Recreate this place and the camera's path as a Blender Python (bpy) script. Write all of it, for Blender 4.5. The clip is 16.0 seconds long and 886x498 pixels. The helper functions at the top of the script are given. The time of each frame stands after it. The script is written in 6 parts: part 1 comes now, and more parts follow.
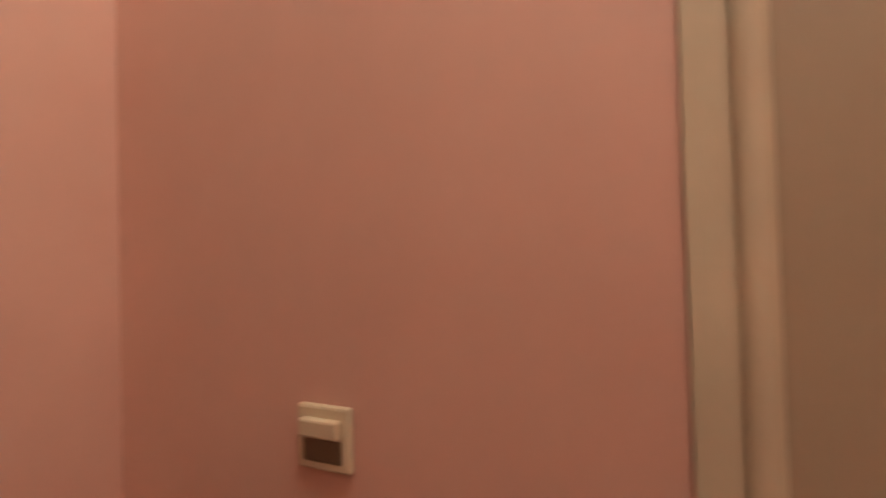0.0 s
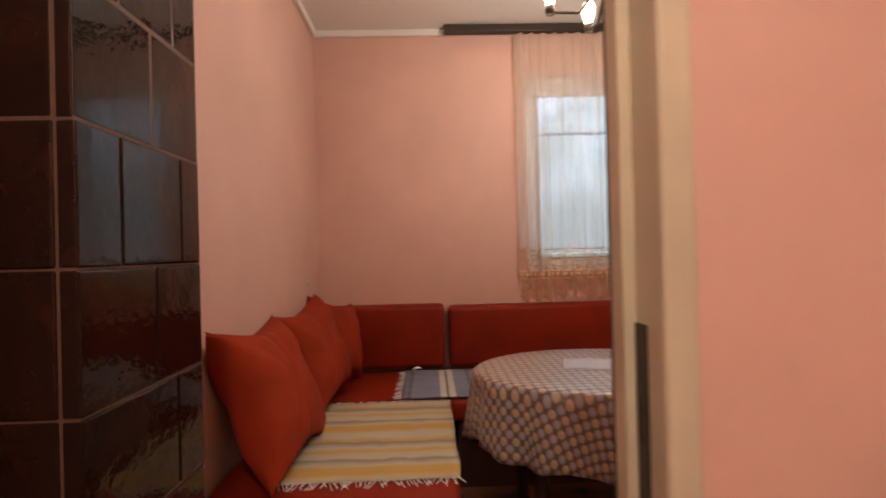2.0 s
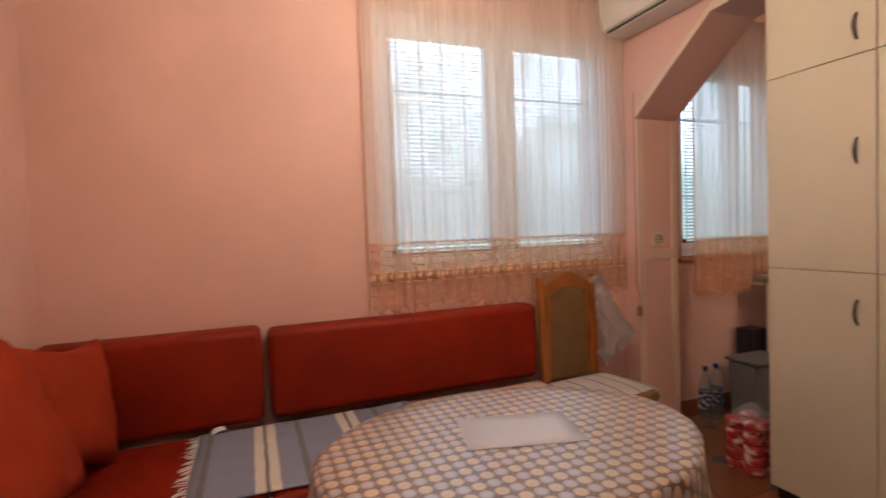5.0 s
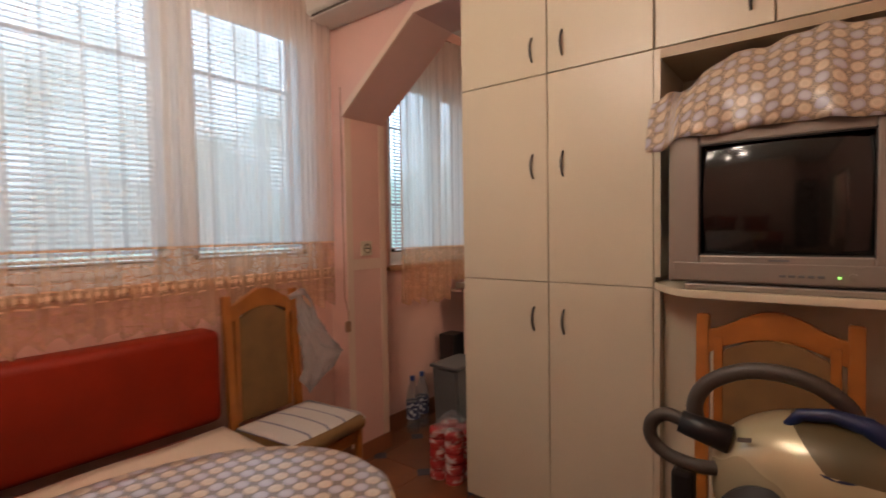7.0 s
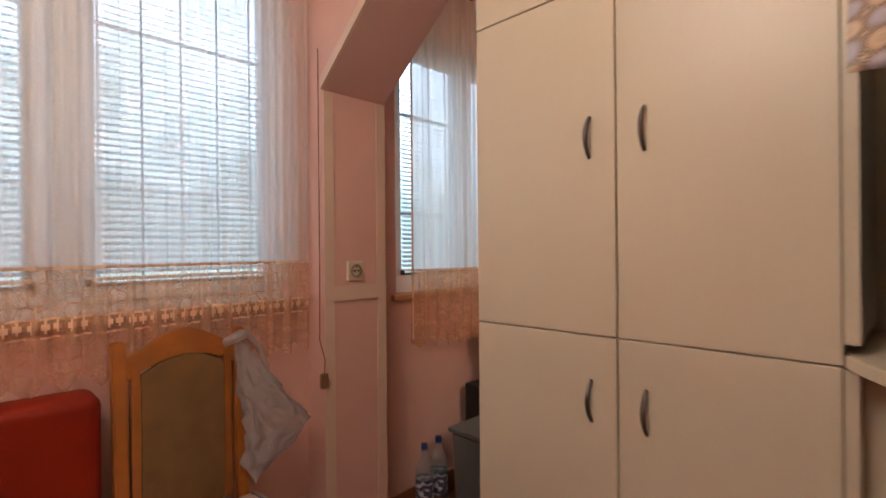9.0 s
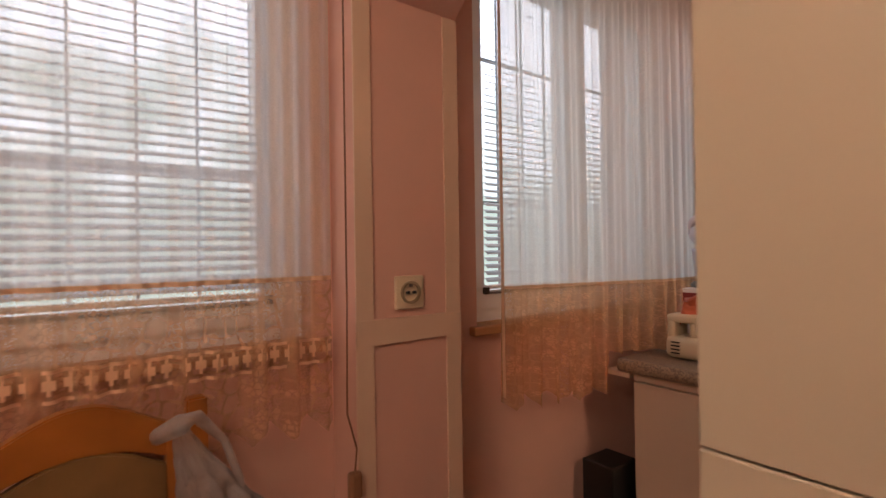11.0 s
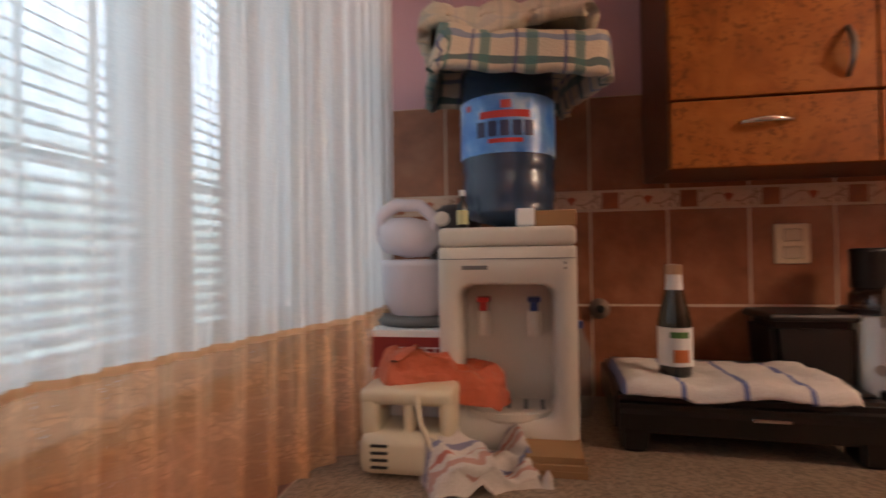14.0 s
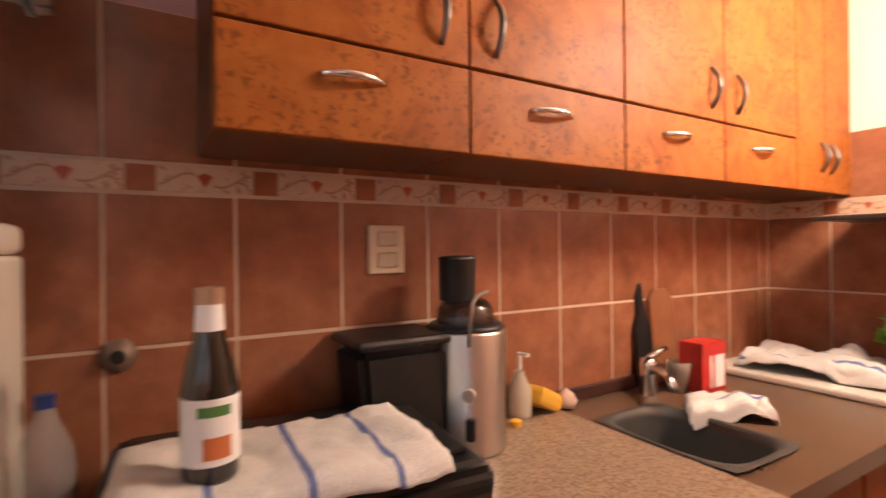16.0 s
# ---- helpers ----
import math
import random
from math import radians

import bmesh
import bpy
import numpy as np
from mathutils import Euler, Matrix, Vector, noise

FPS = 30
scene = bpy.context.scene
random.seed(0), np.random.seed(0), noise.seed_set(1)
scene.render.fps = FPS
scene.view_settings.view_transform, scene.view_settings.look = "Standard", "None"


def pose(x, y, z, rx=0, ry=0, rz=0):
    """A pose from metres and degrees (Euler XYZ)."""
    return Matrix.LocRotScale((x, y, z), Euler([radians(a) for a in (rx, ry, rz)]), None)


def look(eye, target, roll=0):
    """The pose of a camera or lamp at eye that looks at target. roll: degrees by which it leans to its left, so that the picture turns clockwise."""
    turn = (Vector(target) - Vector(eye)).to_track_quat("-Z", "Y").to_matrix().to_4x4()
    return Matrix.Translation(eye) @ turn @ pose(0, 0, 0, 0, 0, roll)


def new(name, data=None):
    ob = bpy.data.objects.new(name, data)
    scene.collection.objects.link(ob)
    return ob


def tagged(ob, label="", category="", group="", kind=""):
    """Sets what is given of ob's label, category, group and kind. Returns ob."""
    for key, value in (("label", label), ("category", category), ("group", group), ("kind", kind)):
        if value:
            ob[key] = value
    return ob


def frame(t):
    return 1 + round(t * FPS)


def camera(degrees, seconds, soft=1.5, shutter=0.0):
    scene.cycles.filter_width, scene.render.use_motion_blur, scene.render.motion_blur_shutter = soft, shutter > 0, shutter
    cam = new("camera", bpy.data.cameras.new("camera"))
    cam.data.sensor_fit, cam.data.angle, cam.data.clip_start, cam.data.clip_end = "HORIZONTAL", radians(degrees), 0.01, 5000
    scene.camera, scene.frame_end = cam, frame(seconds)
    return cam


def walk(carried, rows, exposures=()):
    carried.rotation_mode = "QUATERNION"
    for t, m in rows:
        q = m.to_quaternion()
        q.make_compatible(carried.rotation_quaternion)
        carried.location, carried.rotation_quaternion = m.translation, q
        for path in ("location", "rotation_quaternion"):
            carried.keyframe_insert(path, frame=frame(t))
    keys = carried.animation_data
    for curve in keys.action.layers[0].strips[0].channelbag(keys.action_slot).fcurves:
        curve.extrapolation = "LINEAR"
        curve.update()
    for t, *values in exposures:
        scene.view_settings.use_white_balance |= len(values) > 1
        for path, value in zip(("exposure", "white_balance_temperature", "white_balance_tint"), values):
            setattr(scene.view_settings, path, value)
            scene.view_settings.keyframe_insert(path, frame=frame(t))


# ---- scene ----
cam = camera(84.20, 16.0, 1.5, 0.5)
PATH = [
    (0.0, -2.330, -2.890, 1.228, -64.12, 1.10, 1.60),
    (0.5, -2.272, -2.872, 1.243, -42.14, 0.98, 1.27),
    (1.0, -2.260, -2.759, 1.253, -27.03, 0.49, 1.80),
    (1.5, -2.260, -2.608, 1.259, -12.24, 0.38, 1.53),
    (2.0, -2.271, -2.458, 1.261, -1.55, 0.29, 1.46),
    (2.5, -2.261, -2.291, 1.252, 4.84, 0.25, 1.79),
    (2.9, -2.266, -2.158, 1.264, 6.58, -0.69, 1.77),
    (5.5, -2.153, -1.459, 1.317, -30.28, -2.41, 1.71),
    (6.0, -2.062, -1.417, 1.312, -38.00, -2.40, 1.20),
    (6.5, -1.980, -1.379, 1.303, -45.36, -2.15, 0.99),
    (7.0, -1.852, -1.297, 1.308, -52.33, -2.13, 0.93),
    (7.5, -1.683, -1.206, 1.309, -57.38, -1.75, 0.42),
    (8.0, -1.494, -1.129, 1.305, -57.34, -1.13, 0.37),
    (8.5, -1.321, -1.036, 1.306, -53.49, -0.76, 0.60),
    (9.0, -1.095, -0.923, 1.303, -45.43, -0.04, 0.51),
    (11.5, -0.430, -0.100, 1.313, -36.34, 0.41, 0.88),
    (12.0, -0.271, 0.039, 1.307, -42.47, 0.70, 1.21),
    (12.5, -0.099, 0.148, 1.315, -47.56, 0.50, 0.96),
    (13.0, 0.012, 0.200, 1.306, -54.60, 1.13, 0.88),
    (13.5, 0.139, 0.247, 1.292, -64.07, 2.20, 1.68),
    (14.0, 0.245, 0.351, 1.320, -80.21, 0.78, 0.80),
    (14.5, 0.344, 0.365, 1.322, -93.15, 0.61, 0.60),
    (15.0, 0.469, 0.285, 1.313, -100.89, 1.07, 0.98),
    (15.5, 0.604, 0.202, 1.324, -110.07, 0.39, 0.90),
    (16.0, 0.667, 0.118, 1.337, -120.74, 0.03, 0.65),
]
walk(cam, [(t, pose(x, y, z, 90 + p, r, w)) for t, x, y, z, w, p, r in PATH],
     exposures=[(0.0, -0.8, 6500, 9), (0.5, -0.85, 6500, 9), (1.0, -0.65, 6450, 10), (1.5, -0.38, 6450, 10), (2.0, -0.28, 6400, 12), (2.5, -0.1, 6400, 15), (3.0, 0.0, 6400, 15),
                (5.5, 0.0, 6500, 13), (6.5, -0.15, 6500, 13), (7.5, -0.05, 6450, 13), (8.0, 0.08, 6400, 13), (9.0, 0.0, 6350, 15), (11.5, -0.35, 8200, 30), (12.0, -0.25, 8400, 32), (12.5, -0.05, 8000, 26), (13.0, 0.02, 7000, 19),
                (13.5, -0.05, 6450, 17), (14.0, 0.08, 6700, 16), (14.5, 0.22, 6850, 17), (15.0, 0.55, 6500, 15), (15.5, 0.8, 6500, 14), (16.0, 1.15, 6350, 14)])

# ---- world and light ----
world = bpy.data.worlds.new("sky")
scene.world = world
world.use_nodes = True
wn = world.node_tree
sky = wn.nodes.new("ShaderNodeTexSky")
sky.sky_type = "NISHITA"
sky.sun_disc = False
sky.sun_elevation, sky.sun_rotation = radians(50), radians(150)
wn.links.new(sky.outputs[0], wn.nodes["Background"].inputs[0])
wn.nodes["Background"].inputs[1].default_value = 0.12


def lamp(name, kind, m, power, colour, size=0.1, size_y=None):
    data = bpy.data.lights.new(name, kind)
    data.energy, data.color = power, colour
    if kind == "AREA":
        data.size = size
        if size_y:
            data.shape, data.size_y = "RECTANGLE", size_y
    elif kind == "SUN":
        data.angle = size
    else:
        data.shadow_soft_size = size
    ob = new(name, data)
    ob.matrix_world = m
    return ob


lamp("sun", "SUN", look((2, 3, 6), (0, 8, 0)), 1.0, (1.0, 0.95, 0.88), radians(12))
WARM = (1.0, 0.865, 0.72)
WARMER = (1.0, 0.81, 0.62)
CHANDELIER = (-1.5, -0.45)
KITCHEN_LAMP = (0.80, -1.25)
HALL_LAMP = (-2.3, -3.05)
for i in range(5):
    a = radians(20 + 72 * i)
    lamp("bulb_light", "POINT", pose(CHANDELIER[0] + 0.24 * math.cos(a), CHANDELIER[1] + 0.24 * math.sin(a), 2.33), 9.5, WARM, 0.035)
lamp("kitchen_lamp_light", "POINT", pose(KITCHEN_LAMP[0], KITCHEN_LAMP[1], 1.95), 15.5, WARMER, 0.11)
lamp("hall_lamp_light", "POINT", pose(HALL_LAMP[0], HALL_LAMP[1], 2.60), 58, (1.0, 0.94, 0.78), 0.09)

# ---- materials ----
def mat(name):
    m = bpy.data.materials.new(name)
    m.use_nodes = True
    return m, m.node_tree, m.node_tree.nodes["Principled BSDF"]


def node(nt, kind, **inputs):
    n = nt.nodes.new(kind)
    for k, v in inputs.items():
        n.inputs[k.replace("_", " ")].default_value = v
    return n


def coords(nt, scale=(1, 1, 1), rot=(0, 0, 0)):
    tc = nt.nodes.new("ShaderNodeTexCoord")
    mp = nt.nodes.new("ShaderNodeMapping")
    mp.inputs["Scale"].default_value = scale
    mp.inputs["Rotation"].default_value = [radians(a) for a in rot]
    nt.links.new(tc.outputs["Object"], mp.inputs[0])
    return mp.outputs[0]


def ramp(nt, fac, *stops):
    r = nt.nodes.new("ShaderNodeValToRGB")
    els = r.color_ramp.elements
    while len(els) < len(stops):
        els.new(0.5)
    for e, (p, c) in zip(els, stops):
        e.position, e.color = p, (*c, 1)
    nt.links.new(fac, r.inputs[0])
    return r.outputs[0]


def mix(nt, fac, a, b, mode="MIX"):
    m = nt.nodes.new("ShaderNodeMix")
    m.data_type, m.blend_type = "RGBA", mode
    for i, v in ((0, fac), (6, a), (7, b)):
        if isinstance(v, (int, float)):
            m.inputs[i].default_value = v
        elif isinstance(v, tuple):
            m.inputs[i].default_value = (*v, 1)
        else:
            nt.links.new(v, m.inputs[i])
    return m.outputs[2]


def calc(nt, op, a, b=None, c=None):
    m = nt.nodes.new("ShaderNodeMath")
    m.operation = op
    for i, v in enumerate((a, b, c)):
        if v is None:
            continue
        if isinstance(v, (int, float)):
            m.inputs[i].default_value = v
        else:
            nt.links.new(v, m.inputs[i])
    return m.outputs[0]


def noise_fac(nt, co, scale, detail=4, rough=0.55):
    n = node(nt, "ShaderNodeTexNoise", Scale=scale, Detail=detail, Roughness=rough)
    nt.links.new(co, n.inputs["Vector"])
    return n.outputs["Fac"]


def bump(nt, bsdf, height, strength=0.2, dist=0.004):
    b = node(nt, "ShaderNodeBump", Strength=strength, Distance=dist)
    nt.links.new(height, b.inputs["Height"])
    nt.links.new(b.outputs[0], bsdf.inputs["Normal"])


def surface(name, colour, rough=0.5, metal=0.0, vary=0.12, big=1.3, fine=60, relief=0.15, coat=0.0, per_object=0.0, dist=0.002):
    """A painted or plain surface: blotches at a large scale, grain at a small one, fine relief."""
    m, nt, b = mat(name)
    co = coords(nt)
    f1, f2 = noise_fac(nt, co, big, 3), noise_fac(nt, co, fine, 3)
    lo = tuple(c * (1 - vary) for c in colour)
    hi = tuple(min(1, c * (1 + vary)) for c in colour)
    base = ramp(nt, f1, (0.3, lo), (0.7, hi))
    base = mix(nt, calc(nt, "MULTIPLY", f2, 0.25), base, tuple(c * (1 - 1.2 * vary) for c in colour))
    if per_object:
        oi = nt.nodes.new("ShaderNodeObjectInfo")
        base = mix(nt, calc(nt, "MULTIPLY", oi.outputs["Random"], per_object), base, tuple(c * 0.45 for c in colour))
    nt.links.new(base, b.inputs["Base Color"])
    b.inputs["Metallic"].default_value = metal
    b.inputs["Coat Weight"].default_value = coat
    b.inputs["Coat Roughness"].default_value = 0.1
    nt.links.new(calc(nt, "ADD", calc(nt, "MULTIPLY", f1, 0.12), rough - 0.06), b.inputs["Roughness"])
    if relief:
        bump(nt, b, f2, relief, dist)
    return m


PINK = surface("pink_wall_paint", (0.66, 0.40, 0.325), 0.62, vary=0.07, big=2.2, fine=45, relief=0.12)
LILAC = surface("lilac_wall_paint", (0.52, 0.30, 0.33), 0.6, vary=0.08)
CREAMTRIM = surface("cream_trim_paint", (0.68, 0.50, 0.38), 0.45, vary=0.08, relief=0.08)
DOORPAINT = surface("worn_cream_gloss_paint", (0.60, 0.52, 0.38), 0.35, vary=0.18, big=3, relief=0.12)
WHITE = surface("ceiling_white_paint", (0.78, 0.75, 0.70), 0.7, vary=0.04)
KITCHENWALL = surface("pale_wall_paint", (0.75, 0.66, 0.55), 0.6, vary=0.05)
PVC = surface("white_pvc", (0.80, 0.82, 0.84), 0.3, vary=0.03, relief=0.0)
LAMINATE = surface("cream_laminate", (0.565, 0.485, 0.355), 0.38, vary=0.05, fine=120, relief=0.05)
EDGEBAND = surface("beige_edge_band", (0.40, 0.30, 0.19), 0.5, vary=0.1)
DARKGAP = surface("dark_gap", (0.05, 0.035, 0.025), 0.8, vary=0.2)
METAL = surface("brushed_steel", (0.16, 0.15, 0.14), 0.32, 1.0, vary=0.1, relief=0.05)
CHROME = surface("chrome", (0.7, 0.7, 0.7), 0.12, 1.0, vary=0.05, relief=0.0)
REDLEATHER = surface("red_leatherette", (0.21, 0.012, 0.001), 0.55, vary=0.18, big=4, fine=160, relief=0.25)
REDCLOTH = surface("red_pillow_cloth", (0.28, 0.025, 0.005), 0.85, vary=0.15, big=6, fine=300, relief=0.3)
for _m in (REDLEATHER, REDCLOTH):
    _m.node_tree.nodes["Principled BSDF"].inputs["Specular IOR Level"].default_value = 0.22
DARKWOOD = surface("dark_bench_wood", (0.05, 0.015, 0.01), 0.5, vary=0.3)
BLACK = surface("black_plastic", (0.008, 0.008, 0.009), 0.42, vary=0.2, relief=0.1)
SILVER = surface("silver_plastic", (0.245, 0.208, 0.175), 0.38, 0.25, vary=0.06, relief=0.05)
SCREEN = surface("tv_glass", (0.010, 0.009, 0.008), 0.09, vary=0.1, relief=0.0)
WHITEPLASTIC = surface("white_plastic", (0.62, 0.57, 0.50), 0.35, vary=0.04, relief=0.05)
CREAMPLASTIC = surface("aged_cream_plastic", (0.62, 0.52, 0.37), 0.4, vary=0.06, relief=0.05)
BLUEPLASTIC = surface("blue_plastic", (0.012, 0.035, 0.16), 0.3, vary=0.1, relief=0.05)
REDPLASTIC = surface("red_plastic", (0.5, 0.02, 0.015), 0.35, vary=0.1, relief=0.05)
YELLOW = surface("yellow_sponge", (0.75, 0.42, 0.04), 0.9, vary=0.15, fine=200, relief=0.6)
GREY = surface("grey_plastic", (0.13, 0.13, 0.13), 0.5, vary=0.12)
CARD = surface("brown_cardboard", (0.36, 0.19, 0.08), 0.8, vary=0.15)
PAPER = surface("white_paper", (0.78, 0.78, 0.78), 0.7, vary=0.05)
GREEN = surface("green_plastic", (0.12, 0.38, 0.02), 0.4, vary=0.15)
BACKTILEGROUT = surface("tile_grout", (0.55, 0.40, 0.30), 0.8, vary=0.15)
STOVEJOINT = surface("stove_joint", (0.11, 0.050, 0.030), 0.7, vary=0.25)

# ---- mesh helpers ----
def part(name, bm, material, parent=None, label="", smooth=False):
    me = bpy.data.meshes.new(name)
    bm.to_mesh(me)
    bm.free()
    if material:
        for mm in (material if isinstance(material, (list, tuple)) else [material]):
            me.materials.append(mm)
    if smooth:
        for p in me.polygons:
            p.use_smooth = True
    ob = new(name, me)
    if parent:
        ob.parent = parent
    if label:
        tagged(ob, label)
    return ob


def thing(name, m, label, category, group="", kind=""):
    ob = new(name)
    ob.empty_display_size = 0.05
    ob.matrix_world = m
    return tagged(ob, label, category, group, kind)


def add_box(bm, x0, x1, y0, y1, z0, z1, bevel=0.0, seg=2):
    vs = [bm.verts.new((x, y, z)) for x in (x0, x1) for y in (y0, y1) for z in (z0, z1)]
    fs = [bm.faces.new([vs[i] for i in f]) for f in
          ((0, 1, 3, 2), (4, 6, 7, 5), (0, 4, 5, 1), (2, 3, 7, 6), (0, 2, 6, 4), (1, 5, 7, 3))]
    if bevel:
        es = {e for f in fs for e in f.edges}
        bmesh.ops.bevel(bm, geom=list(es), offset=bevel, segments=seg, affect="EDGES", profile=0.5)
    return bm


def box(x0, x1, y0, y1, z0, z1, bevel=0.0, seg=2):
    return add_box(bmesh.new(), min(x0, x1), max(x0, x1), min(y0, y1), max(y0, y1), min(z0, z1), max(z0, z1), bevel, seg)


def boxes(*rows, bevel=0.0):
    bm = bmesh.new()
    for r in rows:
        add_box(bm, *r, bevel=bevel)
    return bm


def lathe(profile, seg=24, bm=None, at=(0, 0, 0), sx=1.0, sy=1.0):
    """Turns (radius, height) pairs about the z axis."""
    bm = bm or bmesh.new()
    rings = []
    for r, z in profile:
        if r < 1e-5:
            rings.append([bm.verts.new((at[0], at[1], at[2] + z))])
        else:
            rings.append([bm.verts.new((at[0] + sx * r * math.cos(2 * math.pi * i / seg), at[1] + sy * r * math.sin(2 * math.pi * i / seg), at[2] + z)) for i in range(seg)])
    for a, b in zip(rings, rings[1:]):
        for i in range(seg):
            j = (i + 1) % seg
            if len(a) == 1 and len(b) > 1:
                bm.faces.new((a[0], b[i], b[j])[::-1])
            elif len(b) == 1 and len(a) > 1:
                bm.faces.new((a[i], a[j], b[0]))
            elif len(a) > 1:
                bm.faces.new((a[i], a[j], b[j], b[i]))
    bmesh.ops.recalc_face_normals(bm, faces=bm.faces[:])
    return bm


def tube(points, radius, seg=10, bm=None, closed=False):
    """A round tube along a run of points; radius may be a list."""
    bm = bm or bmesh.new()
    pts = [Vector(p) for p in points]
    n = len(pts)
    rings = []
    side = None
    for i, p in enumerate(pts):
        d = (pts[min(i + 1, n - 1)] - pts[max(i - 1, 0)]).normalized()
        if side is None:
            side = d.orthogonal().normalized()
        side = (side - d * side.dot(d)).normalized()
        up = d.cross(side)
        r = radius[i] if isinstance(radius, (list, tuple)) else radius
        rings.append([bm.verts.new(p + r * (math.cos(2 * math.pi * k / seg) * side + math.sin(2 * math.pi * k / seg) * up)) for k in range(seg)])
    for a, b in zip(rings, rings[1:]):
        for k in range(seg):
            bm.faces.new((a[k], a[(k + 1) % seg], b[(k + 1) % seg], b[k]))
    bm.faces.new(rings[0][::-1])
    bm.faces.new(rings[-1])
    return bm


def arc(p0, p1, p2, n=10):
    """Points on a smooth curve from p0 to p2 drawn towards p1."""
    a, b, c = Vector(p0), Vector(p1), Vector(p2)
    return [(1 - t) ** 2 * a + 2 * t * (1 - t) * b + t * t * c for t in [i / n for i in range(n + 1)]]


def sheet(nx, ny, fn, thick=0.0):
    """A grid surface fn(u, v) -> point, u and v from 0 to 1; thick gives it a back."""
    bm = bmesh.new()
    g = [[bm.verts.new(fn(i / nx, j / ny)) for j in range(ny + 1)] for i in range(nx + 1)]
    for i in range(nx):
        for j in range(ny):
            bm.faces.new((g[i][j], g[i + 1][j], g[i + 1][j + 1], g[i][j + 1]))
    if thick:
        bmesh.ops.recalc_face_normals(bm, faces=bm.faces[:])
        bmesh.ops.solidify(bm, geom=bm.faces[:], thickness=thick)
    return bm


def prism(outline, axis, lo, hi, bevel=0.0):
    """Extrudes a flat outline of (a, b) pairs from lo to hi along an axis."""
    bm = bmesh.new()
    order = {"x": lambda a, b, c: (c, a, b), "y": lambda a, b, c: (a, c, b), "z": lambda a, b, c: (a, b, c)}[axis]
    lo_v = [bm.verts.new(order(a, b, lo)) for a, b in outline]
    hi_v = [bm.verts.new(order(a, b, hi)) for a, b in outline]
    n = len(outline)
    bm.faces.new(lo_v[::-1])
    bm.faces.new(hi_v)
    for i in range(n):
        bm.faces.new((lo_v[i], lo_v[(i + 1) % n], hi_v[(i + 1) % n], hi_v[i]))
    bmesh.ops.recalc_face_normals(bm, faces=bm.faces[:])
    if bevel:
        bmesh.ops.bevel(bm, geom=bm.edges[:], offset=bevel, segments=2, affect="EDGES")
    return bm


def lettering(text, size, material, parent, m):
    """Raised letters in the built-in font, as one mesh."""
    cu = bpy.data.curves.new("letters", "FONT")
    cu.body, cu.size, cu.extrude = text, size, 0.0004
    cu.align_x, cu.align_y = "CENTER", "CENTER"
    tmp = bpy.data.objects.new("letters", cu)
    me = bpy.data.meshes.new_from_object(tmp)
    bpy.data.objects.remove(tmp)
    bpy.data.curves.remove(cu)
    me.materials.clear()
    me.materials.append(material)
    ob = new("lettering", me)
    ob.parent = parent
    ob.matrix_local = m
    return ob


def structure(name, bm, material, label="", category=""):
    return tagged(part(name, bm, material), label or name.replace("_", " "), category or name.split("_")[0], kind="structure")


# ---- setting ----
H = 2.78                       # ceiling height
XL, WY = -3.03, 0.90           # left wall and window wall, inner faces
DY0, DY1 = -2.043, -1.97        # door wall, hall and room face
DX0, DX1 = -2.90, -2.077       # doorway
PX0, PX1, JY = -0.045, 0.26, 0.772  # partition faces and its jamb
KX, KY = 1.613, -1.83          # kitchen back wall and end wall
XH = -1.827                    # hall side wall

W1 = (-1.60, -0.10, 1.10, 2.46)   # room window opening
W2 = (0.43, 1.52, 1.08, 2.40)     # kitchen window opening

structure("floor", box(-4.4, 2.2, -4.2, 1.2, -0.1, 0), surface("floor_base", (0.13, 0.055, 0.03), 0.6), "brown tiled floor")
structure("ceiling", box(-4.4, 2.2, -4.2, 1.2, H, H + 0.1), WHITE, "white plastered ceiling")
WT = 1.22
structure("wall_window", boxes(
    (-3.6, W1[0], WY, WT, 0, H), (W1[0], W1[1], WY, WT, 0, W1[2]), (W1[0], W1[1], WY, WT, W1[3], H),
    (W1[1], W2[0], WY, WT, 0, H), (W2[0], W2[1], WY, WT, 0, W2[2]), (W2[0], W2[1], WY, WT, W2[3], H),
    (W2[1], 2.2, WY, WT, 0, H)), PINK, "salmon pink painted window wall")
structure("wall_left", boxes((XL - 0.3, XL, -1.31, WY, 0, H), (-3.75, -3.55, DY1, -1.31, 0, H), (-3.55, XL - 0.3, -1.315, -1.31, 0, H)), PINK, "salmon pink painted side wall")
structure("wall_door", boxes(
    (-3.75, DX0 - 0.03, DY0, DY1, 0, H), (DX0 - 0.03, DX1 + 0.03, DY0, DY1, 2.09, H), (DX1 + 0.03, 0.75, DY0, DY1, 0, H)), PINK, "salmon pink wall with a doorway")
structure("wall_hall", boxes((XH, XH + 0.1, -2.893, DY0, 0, H), (XH, XH + 0.1, -4.1, -2.893, 2.08, H), (XH + 0.041, XH + 0.1, -4.1, -2.893, 0, 2.08)), PINK, "salmon pink hallway wall")
structure("wall_hall_back", boxes((-3.75, -1.76, -4.2, -4.1, 0, H), (-3.65, -3.55, -4.1, DY0, 0, H)), PINK, "pink hallway end wall")
structure("wall_kitchen_back", box(KX, KX + 0.12, -2.0, WY, 0, H), LILAC, "lilac painted kitchen wall above brown tiles")
structure("wall_kitchen_end", box(0.62, KX, KY - 0.12, KY, 0, H), KITCHENWALL, "pale kitchen end wall above brown tiles")
